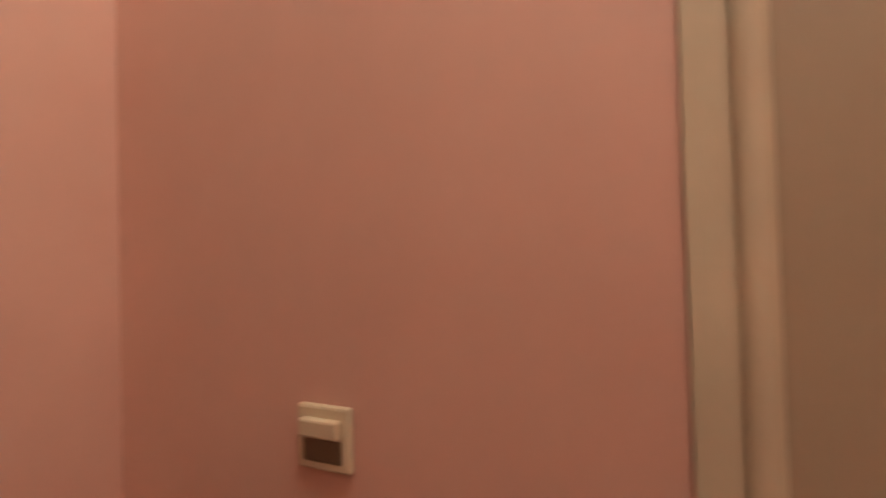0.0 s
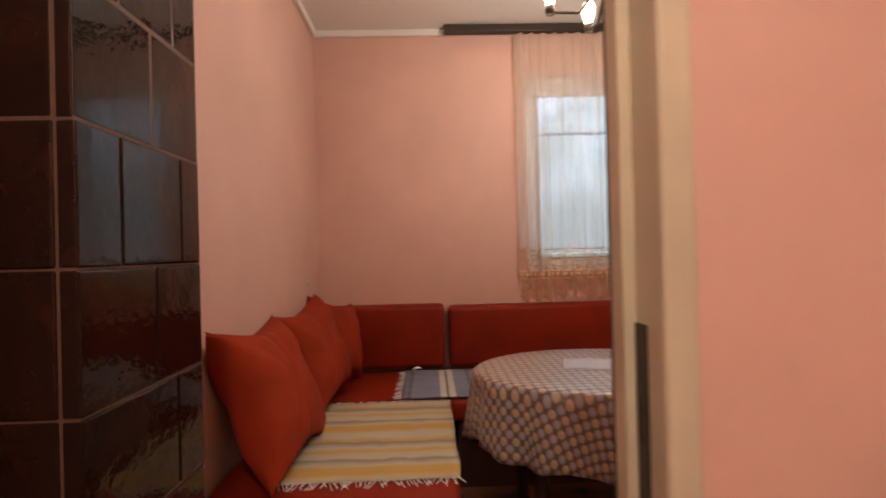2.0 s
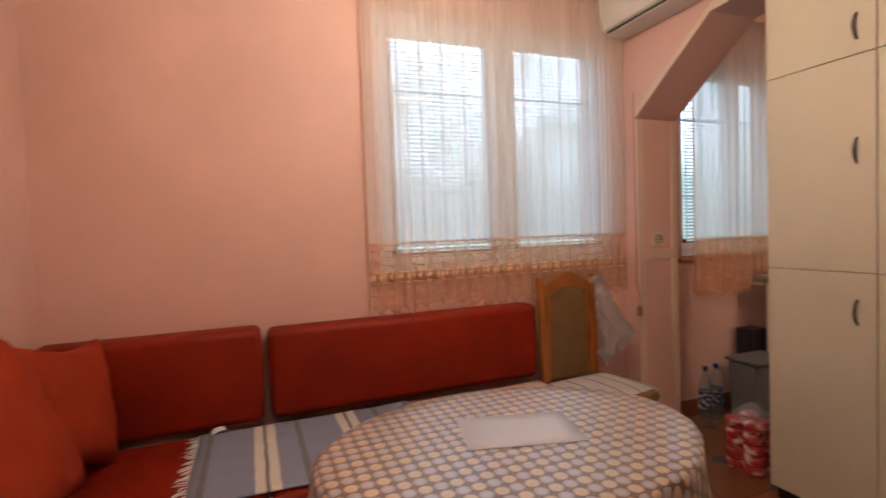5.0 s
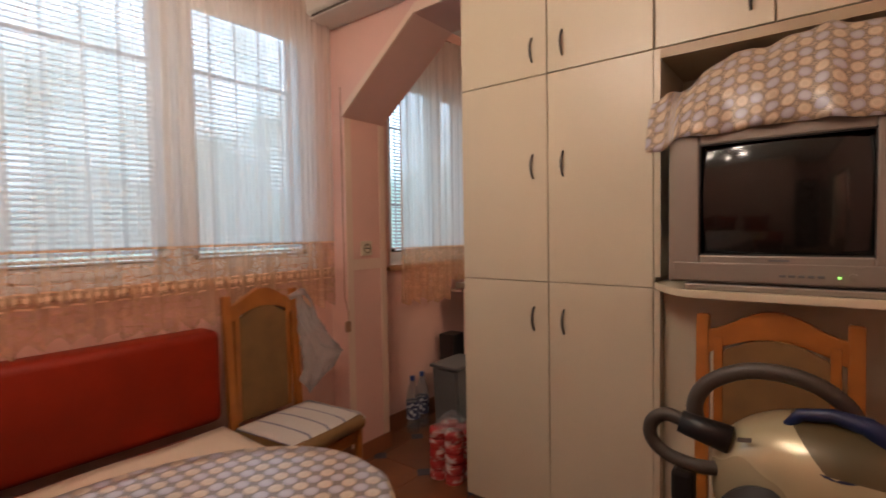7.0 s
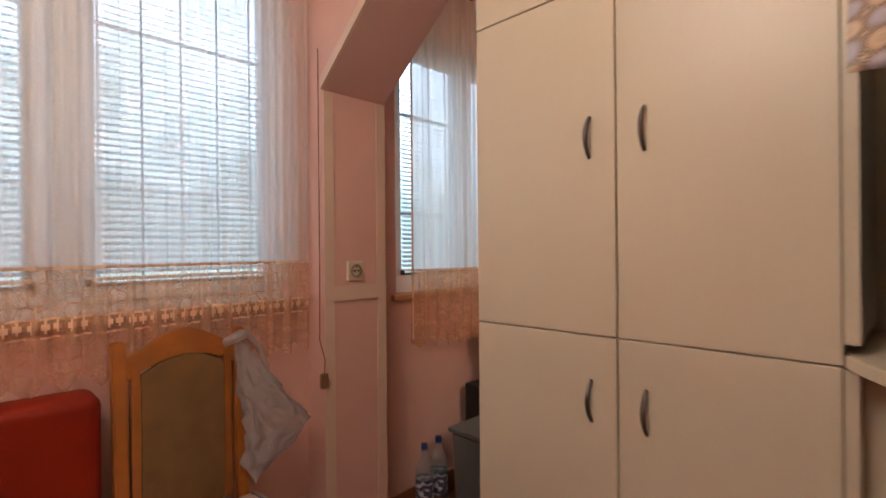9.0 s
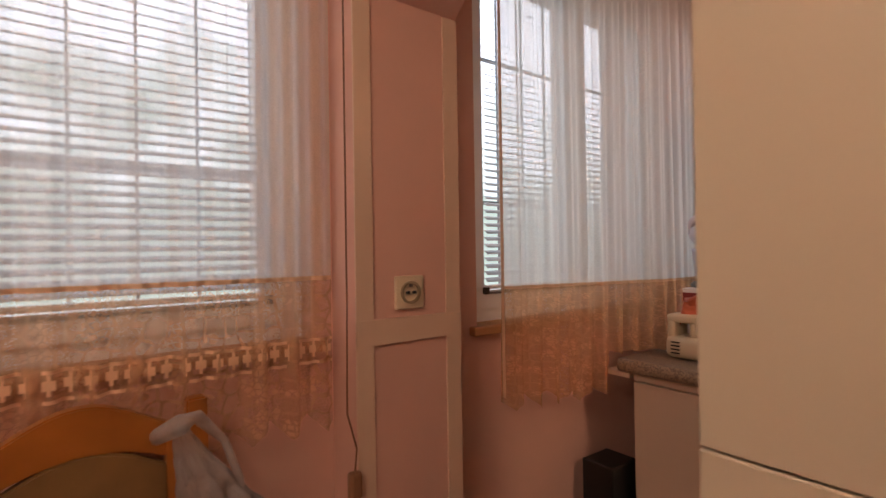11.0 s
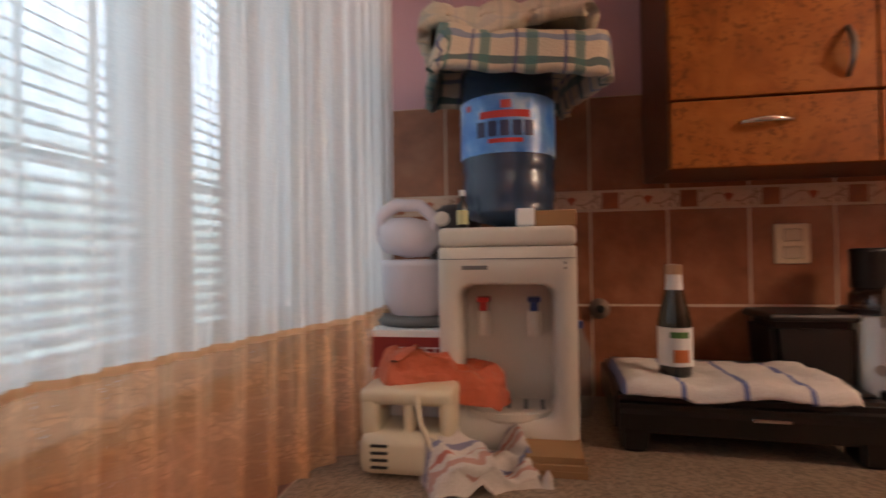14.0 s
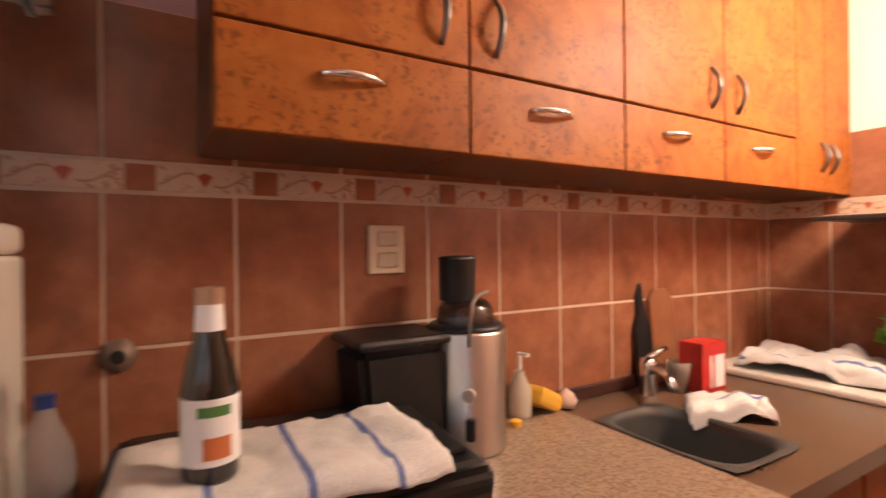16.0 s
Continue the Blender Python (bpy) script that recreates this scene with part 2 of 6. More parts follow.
structure("wall_cabinet_back", box(0.60, 0.66, -1.94, -0.02, 0, H), PINK, "pink wall behind the cupboards")

# partition with its slanted opening
part_wall = boxes((PX0, PX1, JY, WY, 0, H))
bm2 = prism([(JY, 1.935), (0.25, 2.345), (0.10, 2.36), (-0.6, 2.36), (-0.6, H), (JY, H)], "x", PX0, PX1)
structure("wall_partition", part_wall, PINK, "pink wall stub between room and kitchen")
structure("wall_arch", bm2, PINK, "pink slanted arch over the kitchen opening")
trim = bmesh.new()
for xa in (PX0, PX1 - 0.045):
    add_box(trim, xa, xa + 0.045, JY - 0.006, JY, 0.0, 1.93)
add_box(trim, PX0, PX1, JY - 0.008, JY, 1.095, 1.155)
structure("trim_jamb", trim, CREAMTRIM, "cream painted strips framing the jamb")
edge = [(JY, 1.935), (0.25, 2.345), (-0.3, 2.36), (-0.3, 2.40), (0.235, 2.39), (JY, 1.985)]
structure("trim_arch", prism(edge, "x", PX0 - 0.012, PX0), CREAMTRIM, "cream edge strip of the arch")
structure("cornice", boxes((XL, PX0, WY - 0.03, WY, H - 0.045, H), (XL, XL + 0.03, -1.1, WY - 0.03, H - 0.045, H), bevel=0.008), WHITE, "white ceiling cornice")


def window(name, x0, x1, z0, z1, sashes, label):
    top = thing(name, pose(0, 0, 0), label, "window", kind="structure")
    y0, y1 = 0.965, 1.03
    fr = boxes((x0, x1, y0, y1, z0, z0 + 0.06), (x0, x1, y0, y1, z1 - 0.06, z1), (x0, x0 + 0.075, y0, y1, z0 + 0.06, z1 - 0.06), (x1 - 0.075, x1, y0, y1, z0 + 0.06, z1 - 0.06))
    mid = (sashes[0][1] + sashes[1][0]) / 2
    part("mullion", box(mid - 0.05, mid + 0.05, y0 + 0.047, y1, z0 + 0.06, z1 - 0.06), PVC, top)
    part("window_frame", fr, PVC, top)
    part("window_sill", box(x0 - 0.03, x1 + 0.03, 0.872, y0, z0 - 0.025, z0 + 0.004, 0.006), surface("sill_wood", (0.42, 0.20, 0.09), 0.5), top, "brown wooden sill board")
    for a, b in sashes:
        f = boxes((a - 0.055, b + 0.055, y0 - 0.012, y0 + 0.045, z0 + 0.045, z0 + 0.105), (a - 0.055, b + 0.055, y0 - 0.012, y0 + 0.045, z1 - 0.11, z1 - 0.05),
                  (a - 0.055, a, y0 - 0.012, y0 + 0.045, z0 + 0.105, z1 - 0.11), (b, b + 0.055, y0 - 0.012, y0 + 0.045, z0 + 0.105, z1 - 0.11))
        sash = part("sash", f, PVC, top)
        # thin dark line laid along the bottom rail of the sash
        part("weather_strip", box(a, b, y0 - 0.016, y0 - 0.0125, z0 + 0.092, z0 + 0.099), GREY, sash, "dark strip along the sash bottom")
        g = part("pane", box(a, b, y0 + 0.012, y0 + 0.018, z0 + 0.105, z1 - 0.11), GLASS, sash)
        g.visible_shadow = False
    return top


def blind(a, b, z0, z1, y):
    top = thing("venetian_blind", pose((a + b) / 2, y, z0), "white slatted blind lowered inside the window", "blind", "window blinds")
    w = (b - a) / 2 + 0.022
    part("head_rail", box(-w, w, -0.012, 0.012, z1 - z0 - 0.03, z1 - z0, 0.003), PVC, top)
    part("bottom_rail", box(-w, w, -0.011, 0.011, 0, 0.014, 0.004), PVC, top)
    for e in (-1, 1):
        part("end_clip", box(e * w - 0.007, e * w + 0.007, -0.013, 0.008, -0.016, 0.006, 0.002), DARKGAP, top, "dark end clip")
    n = int((z1 - z0 - 0.06) / 0.0225)
    me = None
    for i in range(n):
        z = 0.03 + i * 0.0225
        if me is None:
            bm = bmesh.new()
            rows = []
            for k in range(4):
                u = -1 + 2 * k / 3
                rows.append([bm.verts.new((xx, 0.011 * u, 0.0068 * u + 0.002 * (1 - u * u))) for xx in (-w, w)])
            for p, q in zip(rows, rows[1:]):
                bm.faces.new((p[0], p[1], q[1], q[0]))
            ob = part("slat", bm, SLAT, top)
            me = ob.data
        else:
            ob = new("slat", me)
            ob.parent = top
        ob.location = (0, 0, z)
    for xx in (-w * 0.7, w * 0.7):
        part("cord", tube([(xx, 0, 0), (xx, 0, z1 - z0)], 0.001, 5), PVC, top)
    return top


def plain_glass():
    m, nt, b = mat("window_glass")
    tr = nt.nodes.new("ShaderNodeBsdfTransparent")
    gl = nt.nodes.new("ShaderNodeBsdfGlossy")
    gl.inputs["Roughness"].default_value = 0.02
    mx = nt.nodes.new("ShaderNodeMixShader")
    mx.inputs[0].default_value = 0.05
    nt.links.new(tr.outputs[0], mx.inputs[1])
    nt.links.new(gl.outputs[0], mx.inputs[2])
    nt.links.new(mx.outputs[0], nt.nodes["Material Output"].inputs[0])
    return m


GLASS = plain_glass()
SLAT, _nt, _b = mat("blind_slat")
_b.inputs["Base Color"].default_value, _b.inputs["Roughness"].default_value = (0.46, 0.50, 0.56, 1), 0.35
_tl, _mx = _nt.nodes.new("ShaderNodeBsdfTranslucent"), _nt.nodes.new("ShaderNodeMixShader")
_tl.inputs[0].default_value, _mx.inputs[0].default_value = (0.70, 0.78, 0.88, 1), 0.10
_nt.links.new(_b.outputs[0], _mx.inputs[1])
_nt.links.new(_tl.outputs[0], _mx.inputs[2])
_nt.links.new(_mx.outputs[0], _nt.nodes["Material Output"].inputs[0])
window("window_1", W1[0], W1[1], W1[2], W1[3], [(-1.49, -0.94), (-0.76, -0.21)], "white two-sash window of the room with blinds")
window("window_2", W2[0], W2[1], W2[2], W2[3], [(0.51, 0.93), (1.05, 1.42)], "white two-sash kitchen window with blinds")
for a, b in ((-1.49, -0.94), (-0.76, -0.21)):
    blind(a, b, 1.21, 2.35, 0.945)
for a, b in ((0.53, 0.93), (1.05, 1.42)):
    blind(a, b, 1.19, 2.29, 0.945)


def backdrop():
    m, nt, b = mat("outdoor_light")
    co = coords(nt)
    f = noise_fac(nt, co, 1.1, 6, 0.62)
    sep = nt.nodes.new("ShaderNodeSeparateXYZ")
    nt.links.new(co, sep.inputs[0])
    z = calc(nt, "MULTIPLY_ADD", sep.outputs[2], 0.12, calc(nt, "SUBTRACT", f, 0.75))
    col = ramp(nt, z, (0.0, (0.20, 0.30, 0.30)), (0.16, (0.40, 0.55, 0.62)), (0.30, (0.58, 0.76, 0.95)), (0.45, (0.64, 0.82, 1.0)), (1.0, (0.70, 0.87, 1.0)))
    em = nt.nodes.new("ShaderNodeEmission")
    em.inputs[1].default_value = 3.9
    nt.links.new(col, em.inputs[0])
    nt.links.new(em.outputs[0], nt.nodes["Material Output"].inputs[0])
    bm = bmesh.new()
    bm.faces.new([bm.verts.new(p) for p in ((-20, 7, -3), (30, 7, -3), (30, 7, 14), (-20, 7, 14))])
    structure("backdrop", bm, m, "bright overcast sky and pale trees outside")


backdrop()


def grille(x0, x1, z0, z1, levels):
    top = thing("window_grille", pose(0, 1.16, 0), "thin grey iron security grille outside the window", "grille", "window grilles")
    iron_ = surface("grey_iron", (0.30, 0.33, 0.36), 0.6, 0.0, vary=0.2)
    n = int((x1 - x0) / 0.135)
    for i in range(n):
        x = x0 + (i + 0.5) * (x1 - x0) / n
        part("bar", box(x - 0.0035, x + 0.0035, -0.0035, 0.0035, z0, z1), iron_, top)
    for z in levels:
        part("cross_bar", box(x0 - 0.0, x1 + 0.0, -0.010, -0.004, z - 0.007, z + 0.007), iron_, top)


grille(W1[0], W1[1], W1[2], W1[3], (1.53, 2.11))
grille(W2[0], W2[1], W2[2], W2[3], (1.50, 2.05))

# doorway lining and strike plate
df = thing("door_frame", pose(0, 0, 0), "worn cream painted wooden door frame", "door frame", kind="structure")
for n, r in (("jamb", (DX1, DX1 + 0.03, DY0 - 0.012, DY1 + 0.012, 0, 2.09)), ("jamb", (DX0 - 0.03, DX0, DY0 - 0.012, DY1 + 0.012, 0, 2.09)), ("lintel", (DX0, DX1, DY0 - 0.012, DY1 + 0.012, 2.06, 2.09))):
    part(n, box(*r, 0.004), DOORPAINT, df)
part("stop_bead", boxes((DX1 - 0.012, DX1, DY0 + 0.045, DY1 - 0.0, 0, 2.06)), DOORPAINT, df)
plate = part("strike_plate", box(DX1 - 0.0030, DX1 - 0.0004, DY0 + 0.021, DY0 + 0.041, 0.96, 1.19), surface("dull_brass", (0.07, 0.055, 0.04), 0.5, 0.6), df, "dull metal strike plate")
part("latch_hole", box(DX1 - 0.0036, DX1 - 0.0031, DY0 + 0.026, DY0 + 0.036, 1.08, 1.12), DARKGAP, plate)
# added dark strip: stands in for shade on the jamb's back edge
part("rubber_seal", box(DX1 - 0.011, DX1 - 0.0005, DY1 + 0.0005, DY1 + 0.009, 0, 2.06), DARKGAP, df, "dark strip for the shaded jamb edge")
# hallway door beside the switch
d2 = thing("door_1", pose(XH, 0, 0), "closed cream hallway door in a cream casing", "door", kind="structure")
part("casing", boxes((-0.008, 0.0, -2.933, -2.895, 0, 2.08), (0.0, 0.04, -2.965, -2.895, 0, 2.08)), DOORPAINT, d2)
part("bead", tube([(-0.006, -2.95, 0.0), (-0.006, -2.95, 2.08)], 0.015, 12), DOORPAINT, d2)
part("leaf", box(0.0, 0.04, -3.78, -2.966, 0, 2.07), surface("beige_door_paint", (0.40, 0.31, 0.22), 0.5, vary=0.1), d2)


def switch_plate(name, m, label, cat):
    top = thing(name, m, label, cat)
    part("plate", box(-0.041, 0.041, -0.012, 0, -0.041, 0.041, 0.004), CREAMPLASTIC, top)
    return top


sw = switch_plate("light_switch", pose(XH, -2.476, 1.005, 0, 0, -90), "cream plastic rocker switch on the pink hallway wall", "switch")
part("rocker", box(-0.03, 0.03, -0.024, -0.010, 0.003, 0.026, 0.003), CREAMPLASTIC, sw)
# lower rocker is cream too; the shadow on it is put into its brown colour
part("rocker", box(-0.03, 0.03, -0.0135, -0.010, -0.03, 0.0, 0.003), surface("shaded_rocker", (0.16, 0.11, 0.07), 0.5), sw, "cream lower rocker coloured dark for shadow")
so = switch_plate("wall_socket", pose(0.099, JY, 1.215), "cream plastic wall socket on the pink jamb", "socket")
_o = part("socket_cup", lathe([(0.028, 0), (0.028, 0.006), (0.022, 0.006), (0.020, -0.006), (0, -0.006)], 20), surface("shaded_socket_plastic", (0.30, 0.24, 0.16), 0.5), so)
_o.matrix_local = pose(0, -0.012, 0, 90, 0, 0)
for dx in (-0.0095, 0.0095):
    part("pin_hole", box(dx - 0.0035, dx + 0.0035, -0.0200, -0.0065, -0.0035, 0.0035), BLACK, so)
part("earth_clip", box(-0.004, 0.004, -0.0185, -0.0120, 0.014, 0.021, 0.001), GREY, so)

# ---- room: patterned cloths ----
def uv_of(nt):
    n = nt.nodes.new("ShaderNodeUVMap")
    return n.outputs[0]


def dots_cloth(name, pitch, gloss=0.35, ground=(0.30, 0.235, 0.18), pale=(0.46, 0.36, 0.26), radius=0.445):
    """Printed oilcloth: rows of lilac-grey and cream discs on a brown ground."""
    m, nt, b = mat(name)
    sep = nt.nodes.new("ShaderNodeSeparateXYZ")
    nt.links.new(uv_of(nt), sep.inputs[0])
    u, v = calc(nt, "DIVIDE", sep.outputs[0], pitch), calc(nt, "DIVIDE", sep.outputs[1], pitch)
    fu, fv = calc(nt, "SUBTRACT", calc(nt, "FRACT", u), 0.5), calc(nt, "SUBTRACT", calc(nt, "FRACT", v), 0.5)
    d = calc(nt, "SQRT", calc(nt, "ADD", calc(nt, "MULTIPLY", fu, fu), calc(nt, "MULTIPLY", fv, fv)))
    par = calc(nt, "FLOORED_MODULO", calc(nt, "ADD", calc(nt, "FLOOR", u), calc(nt, "FLOOR", v)), 2.0)
    disc = mix(nt, par, (0.58, 0.45, 0.31), (0.41, 0.385, 0.44))
    rim = mix(nt, par, (0.50, 0.36, 0.24), (0.33, 0.30, 0.35))
    f = noise_fac(nt, coords(nt), 90, 3)
    disc = mix(nt, calc(nt, "GREATER_THAN", d, 0.30), disc, rim)
    disc = mix(nt, calc(nt, "MULTIPLY", calc(nt, "LESS_THAN", d, 0.20), 0.5), disc, mix(nt, par, (0.45, 0.35, 0.25), (0.42, 0.41, 0.48)))
    ang = calc(nt, "ARCTAN2", fv, fu)
    hatch = calc(nt, "GREATER_THAN", calc(nt, "SINE", calc(nt, "MULTIPLY", ang, 22.0)), -0.1)
    star = calc(nt, "LESS_THAN", calc(nt, "ADD", calc(nt, "ABSOLUTE", calc(nt, "SUBTRACT", calc(nt, "ABSOLUTE", fu), 0.5)), calc(nt, "ABSOLUTE", calc(nt, "SUBTRACT", calc(nt, "ABSOLUTE", fv), 0.5))), 0.11)
    between = mix(nt, star, mix(nt, calc(nt, "MULTIPLY", hatch, 0.9), pale, ground), pale)
    col = mix(nt, calc(nt, "GREATER_THAN", d, radius), disc, between)
    col = mix(nt, calc(nt, "MULTIPLY", f, 0.25), col, (0.30, 0.2, 0.15))
    nt.links.new(col, b.inputs["Base Color"])
    b.inputs["Roughness"].default_value = gloss
    b.inputs["Coat Weight"].default_value, b.inputs["Coat Roughness"].default_value = 0.55, 0.28
    dome = calc(nt, "MAXIMUM", calc(nt, "SUBTRACT", 0.46, d), 0.0)
    bump(nt, b, calc(nt, "ADD", calc(nt, "POWER", dome, 0.5), calc(nt, "MULTIPLY", noise_fac(nt, coords(nt), 30, 4), 0.35)), 0.6, 0.006)
    return m


def stripes(name, axis, stops, period, rough=0.9, wobble=0.012, use_uv=False, blend="CONSTANT"):
    """Woven stripes along one axis; stops are (position, colour) over one period in metres."""
    m, nt, b = mat(name)
    co = uv_of(nt) if use_uv else coords(nt)
    sep = nt.nodes.new("ShaderNodeSeparateXYZ")
    nt.links.new(co, sep.inputs[0])
    wob = calc(nt, "MULTIPLY", calc(nt, "SUBTRACT", noise_fac(nt, coords(nt), 14, 3), 0.5), wobble)
    p = calc(nt, "FRACT", calc(nt, "DIVIDE", calc(nt, "ADD", sep.outputs["XYZ".index(axis)], wob), period))
    c = ramp(nt, p, *stops)
    c.node.color_ramp.interpolation = blend
    c = mix(nt, calc(nt, "MULTIPLY", noise_fac(nt, coords(nt), 260, 2), 0.45), c, (0.25, 0.18, 0.12))
    nt.links.new(c, b.inputs["Base Color"])
    b.inputs["Roughness"].default_value = rough
    bump(nt, b, noise_fac(nt, coords(nt), 220, 2), 0.5, 0.003)
    return m


DOTS = dots_cloth("dotted_oilcloth", 0.037, 0.30, (0.085, 0.055, 0.038), (0.15, 0.11, 0.08))
DOTS_SMALL = dots_cloth("dotted_tv_cover", 0.0375, 0.34, (0.04, 0.028, 0.020), (0.46, 0.34, 0.23), 0.42)
YELLOWRUG = stripes("yellow_rag_rug", "Y", [(0, (0.50, 0.43, 0.31)), (0.10, (0.52, 0.30, 0.05)), (0.20, (0.54, 0.33, 0.07)), (0.26, (0.50, 0.43, 0.32)), (0.36, (0.24, 0.20, 0.16)), (0.40, (0.50, 0.43, 0.31)),
                                           (0.50, (0.48, 0.40, 0.28)), (0.57, (0.54, 0.32, 0.06)), (0.64, (0.51, 0.44, 0.33)), (0.75, (0.22, 0.19, 0.16)), (0.79, (0.52, 0.30, 0.05)), (0.89, (0.50, 0.43, 0.32)), (1.0, (0.50, 0.43, 0.31))], 0.42, wobble=0.035, blend="LINEAR")
BLUERUG = stripes("blue_rag_rug", "X", [(0, (0.17, 0.20, 0.30)), (0.30, (0.62, 0.57, 0.50)), (0.40, (0.10, 0.10, 0.13)), (0.44, (0.62, 0.57, 0.50)), (0.54, (0.18, 0.21, 0.31)), (0.78, (0.10, 0.11, 0.14)), (0.84, (0.18, 0.21, 0.31))], 0.34)
SEATCLOTH = stripes("striped_seat_cloth", "X", [(0, (0.62, 0.57, 0.53)), (0.84, (0.13, 0.14, 0.24)), (0.94, (0.62, 0.57, 0.53))], 0.10, wobble=0.004)
TEATOWEL = stripes("blue_striped_towel", "Y", [(0, (0.72, 0.70, 0.68)), (0.84, (0.10, 0.16, 0.42)), (0.93, (0.72, 0.70, 0.68))], 0.105, wobble=0.004)
CREAMCLOTH = surface("cream_seat_cover", (0.72, 0.56, 0.42), 0.9, vary=0.08, fine=200, relief=0.3)
CHAIRWOOD = surface("honey_chair_wood", (0.36, 0.12, 0.022), 0.38, vary=0.22, big=7, fine=70, coat=0.3, relief=0.05)
CHAIRCLOTH = surface("brown_chair_cloth", (0.20, 0.105, 0.035), 0.85, vary=0.16, big=9, fine=260, relief=0.35)


# ---- corner bench ----
def cushion(x0, x1, y0, y1, z0, z1, r=0.03):
    return box(x0, x1, y0, y1, z0, z1, r, 4)


SEAT = 0.49
bench = thing("corner_bench", pose(0, 0, 0), "red leatherette corner bench along two pink walls", "bench")
part("seat", cushion(-2.185, -0.80, 0.09, 0.74, 0.37, SEAT), REDLEATHER, bench, smooth=True)
part("seat", cushion(XL + 0.01, -2.19, -1.12, 0.74, 0.37, SEAT), REDLEATHER, bench, smooth=True)
part("backrest", cushion(-2.16, -0.785, 0.73, 0.885, 0.505, 0.90, 0.035), REDLEATHER, bench, smooth=True)
part("backrest", cushion(XL + 0.012, -2.185, 0.73, 0.885, 0.505, 0.915, 0.035), REDLEATHER, bench, smooth=True)
part("plinth", box(-2.14, -0.83, 0.15, 0.87, 0, 0.37), DARKWOOD, bench, "dark wooden bench box")
part("plinth", box(XL + 0.02, -2.24, -1.10, 0.87, 0, 0.368), DARKWOOD, bench, "dark wooden bench box")
part("end_panel", box(-0.80, -0.787, 0.13, 0.87, 0, 0.372), REDLEATHER, bench)


def pillow(m, w, h, t, label):
    """A square scatter pillow with puffed middle and pointed corners, standing in the xz plane."""
    def side(sg):
        def fn(u, v):
            a, b = 2 * u - 1, 2 * v - 1
            pinch = 1 - 0.22 * (1 - a * a) * b * b
            pinch2 = 1 - 0.20 * (1 - b * b) * a * a
            puff = ((1 - a ** 4) * (1 - b ** 4)) ** 0.55
            edge = max(abs(a), abs(b))
            wr = 0.012 * noise.noise(Vector((a * 2.3, b * 2.3, sg * 3 + w * 9))) * puff
            wr -= sg * 0.026 * abs(noise.noise(Vector((math.atan2(b, a) * 3.2, 0.6 * edge, w * 7)))) * edge * puff ** 0.5
            return (a * w / 2 * pinch2, sg * t / 2 * puff + wr, b * h / 2 * pinch)
        return fn
    bm = sheet(40, 40, side(1))
    other = sheet(40, 40, side(-1))
    me = bpy.data.meshes.new("tmp")
    other.to_mesh(me)
    bm.from_mesh(me)
    bpy.data.meshes.remove(me)
    bmesh.ops.remove_doubles(bm, verts=bm.verts[:], dist=0.0008)
    bmesh.ops.recalc_face_normals(bm, faces=bm.faces[:])
    ob = part("scatter_pillow", bm, REDCLOTH, smooth=True)
    ob.matrix_world = m
    return tagged(ob, label, "pillow", "pillows on the bench")


pillow(pose(-2.875, -0.60, 0.752, -22, 2, 87), 0.58, 0.57, 0.23, "large red cloth pillow leaning on the pink wall")
pillow(pose(-2.870, 0.06, 0.758, -18, -6, 82), 0.54, 0.55, 0.22, "red cloth pillow leaning against another pillow")
pillow(pose(-2.845, 0.48, 0.752, -15, 12, 66), 0.46, 0.50, 0.20, "red cloth pillow standing in the bench corner")


def rug(name, x0, x1, y0, y1, z, material, label, along, fringe_lo=True, fringe_hi=True):
    top = thing(name, pose((x0 + x1) / 2, (y0 + y1) / 2, z), label, "rug")
    w, d = x1 - x0, y1 - y0
    def fn(u, v):
        x, y = (u - 0.5) * w, (v - 0.5) * d
        e = 0.022 * abs(noise.noise(Vector((x * 5, y * 8, 1.7))))
        return (x + 0.01 * noise.noise(Vector((y * 5, 3, 0))), y + 0.01 * noise.noise(Vector((x * 5, 9, 0))), 0.006 + e * 0.5 + 0.003)
    part("weave", sheet(24, 30, fn, 0.006), material, top, smooth=True)
    bm = bmesh.new()
    rnd = random.Random(5)
    ends = [e for e, on in ((-1, fringe_lo), (1, fringe_hi)) if on]
    span = w if along == "y" else d
    n = int(span / 0.011)
    for e in ends:
        for i in range(n):
            s = -span / 2 + (i + 0.5) * span / n
            ln, k = rnd.uniform(0.025, 0.05), rnd.uniform(-0.012, 0.012)
            if along == "y":
                p = [(s, e * d / 2, 0.008), (s + k, e * (d / 2 + ln * 0.6), 0.006), (s + k * 2, e * (d / 2 + ln), 0.003)]
            else:
                p = [(e * w / 2, s, 0.008), (e * (w / 2 + ln * 0.6), s + k, 0.006), (e * (w / 2 + ln), s + k * 2, 0.003)]
            tube(p, 0.0016, 4, bm)
    tagged(part("fringe", bm, PAPER, top), kind="stuff")
    return top


rug("rag_rug", -2.80, -2.185, -0.80, 0.05, SEAT, YELLOWRUG, "yellow and white striped rag rug on the bench", "y")
rug("rag_rug", -2.44, -1.55, 0.105, 0.70, SEAT, BLUERUG, "blue and white striped rag rug on the bench", "x")
part_cc = part("seat_cover", sheet(12, 10, lambda u, v: (-1.5 + 0.69 * u, 0.11 + 0.59 * v, SEAT + 0.004 + 0.003 * math.sin(9 * u + 5 * v)), 0.004), CREAMCLOTH, smooth=True)
tagged(part_cc, "cream cloth cover spread over the red bench", "seat cover")


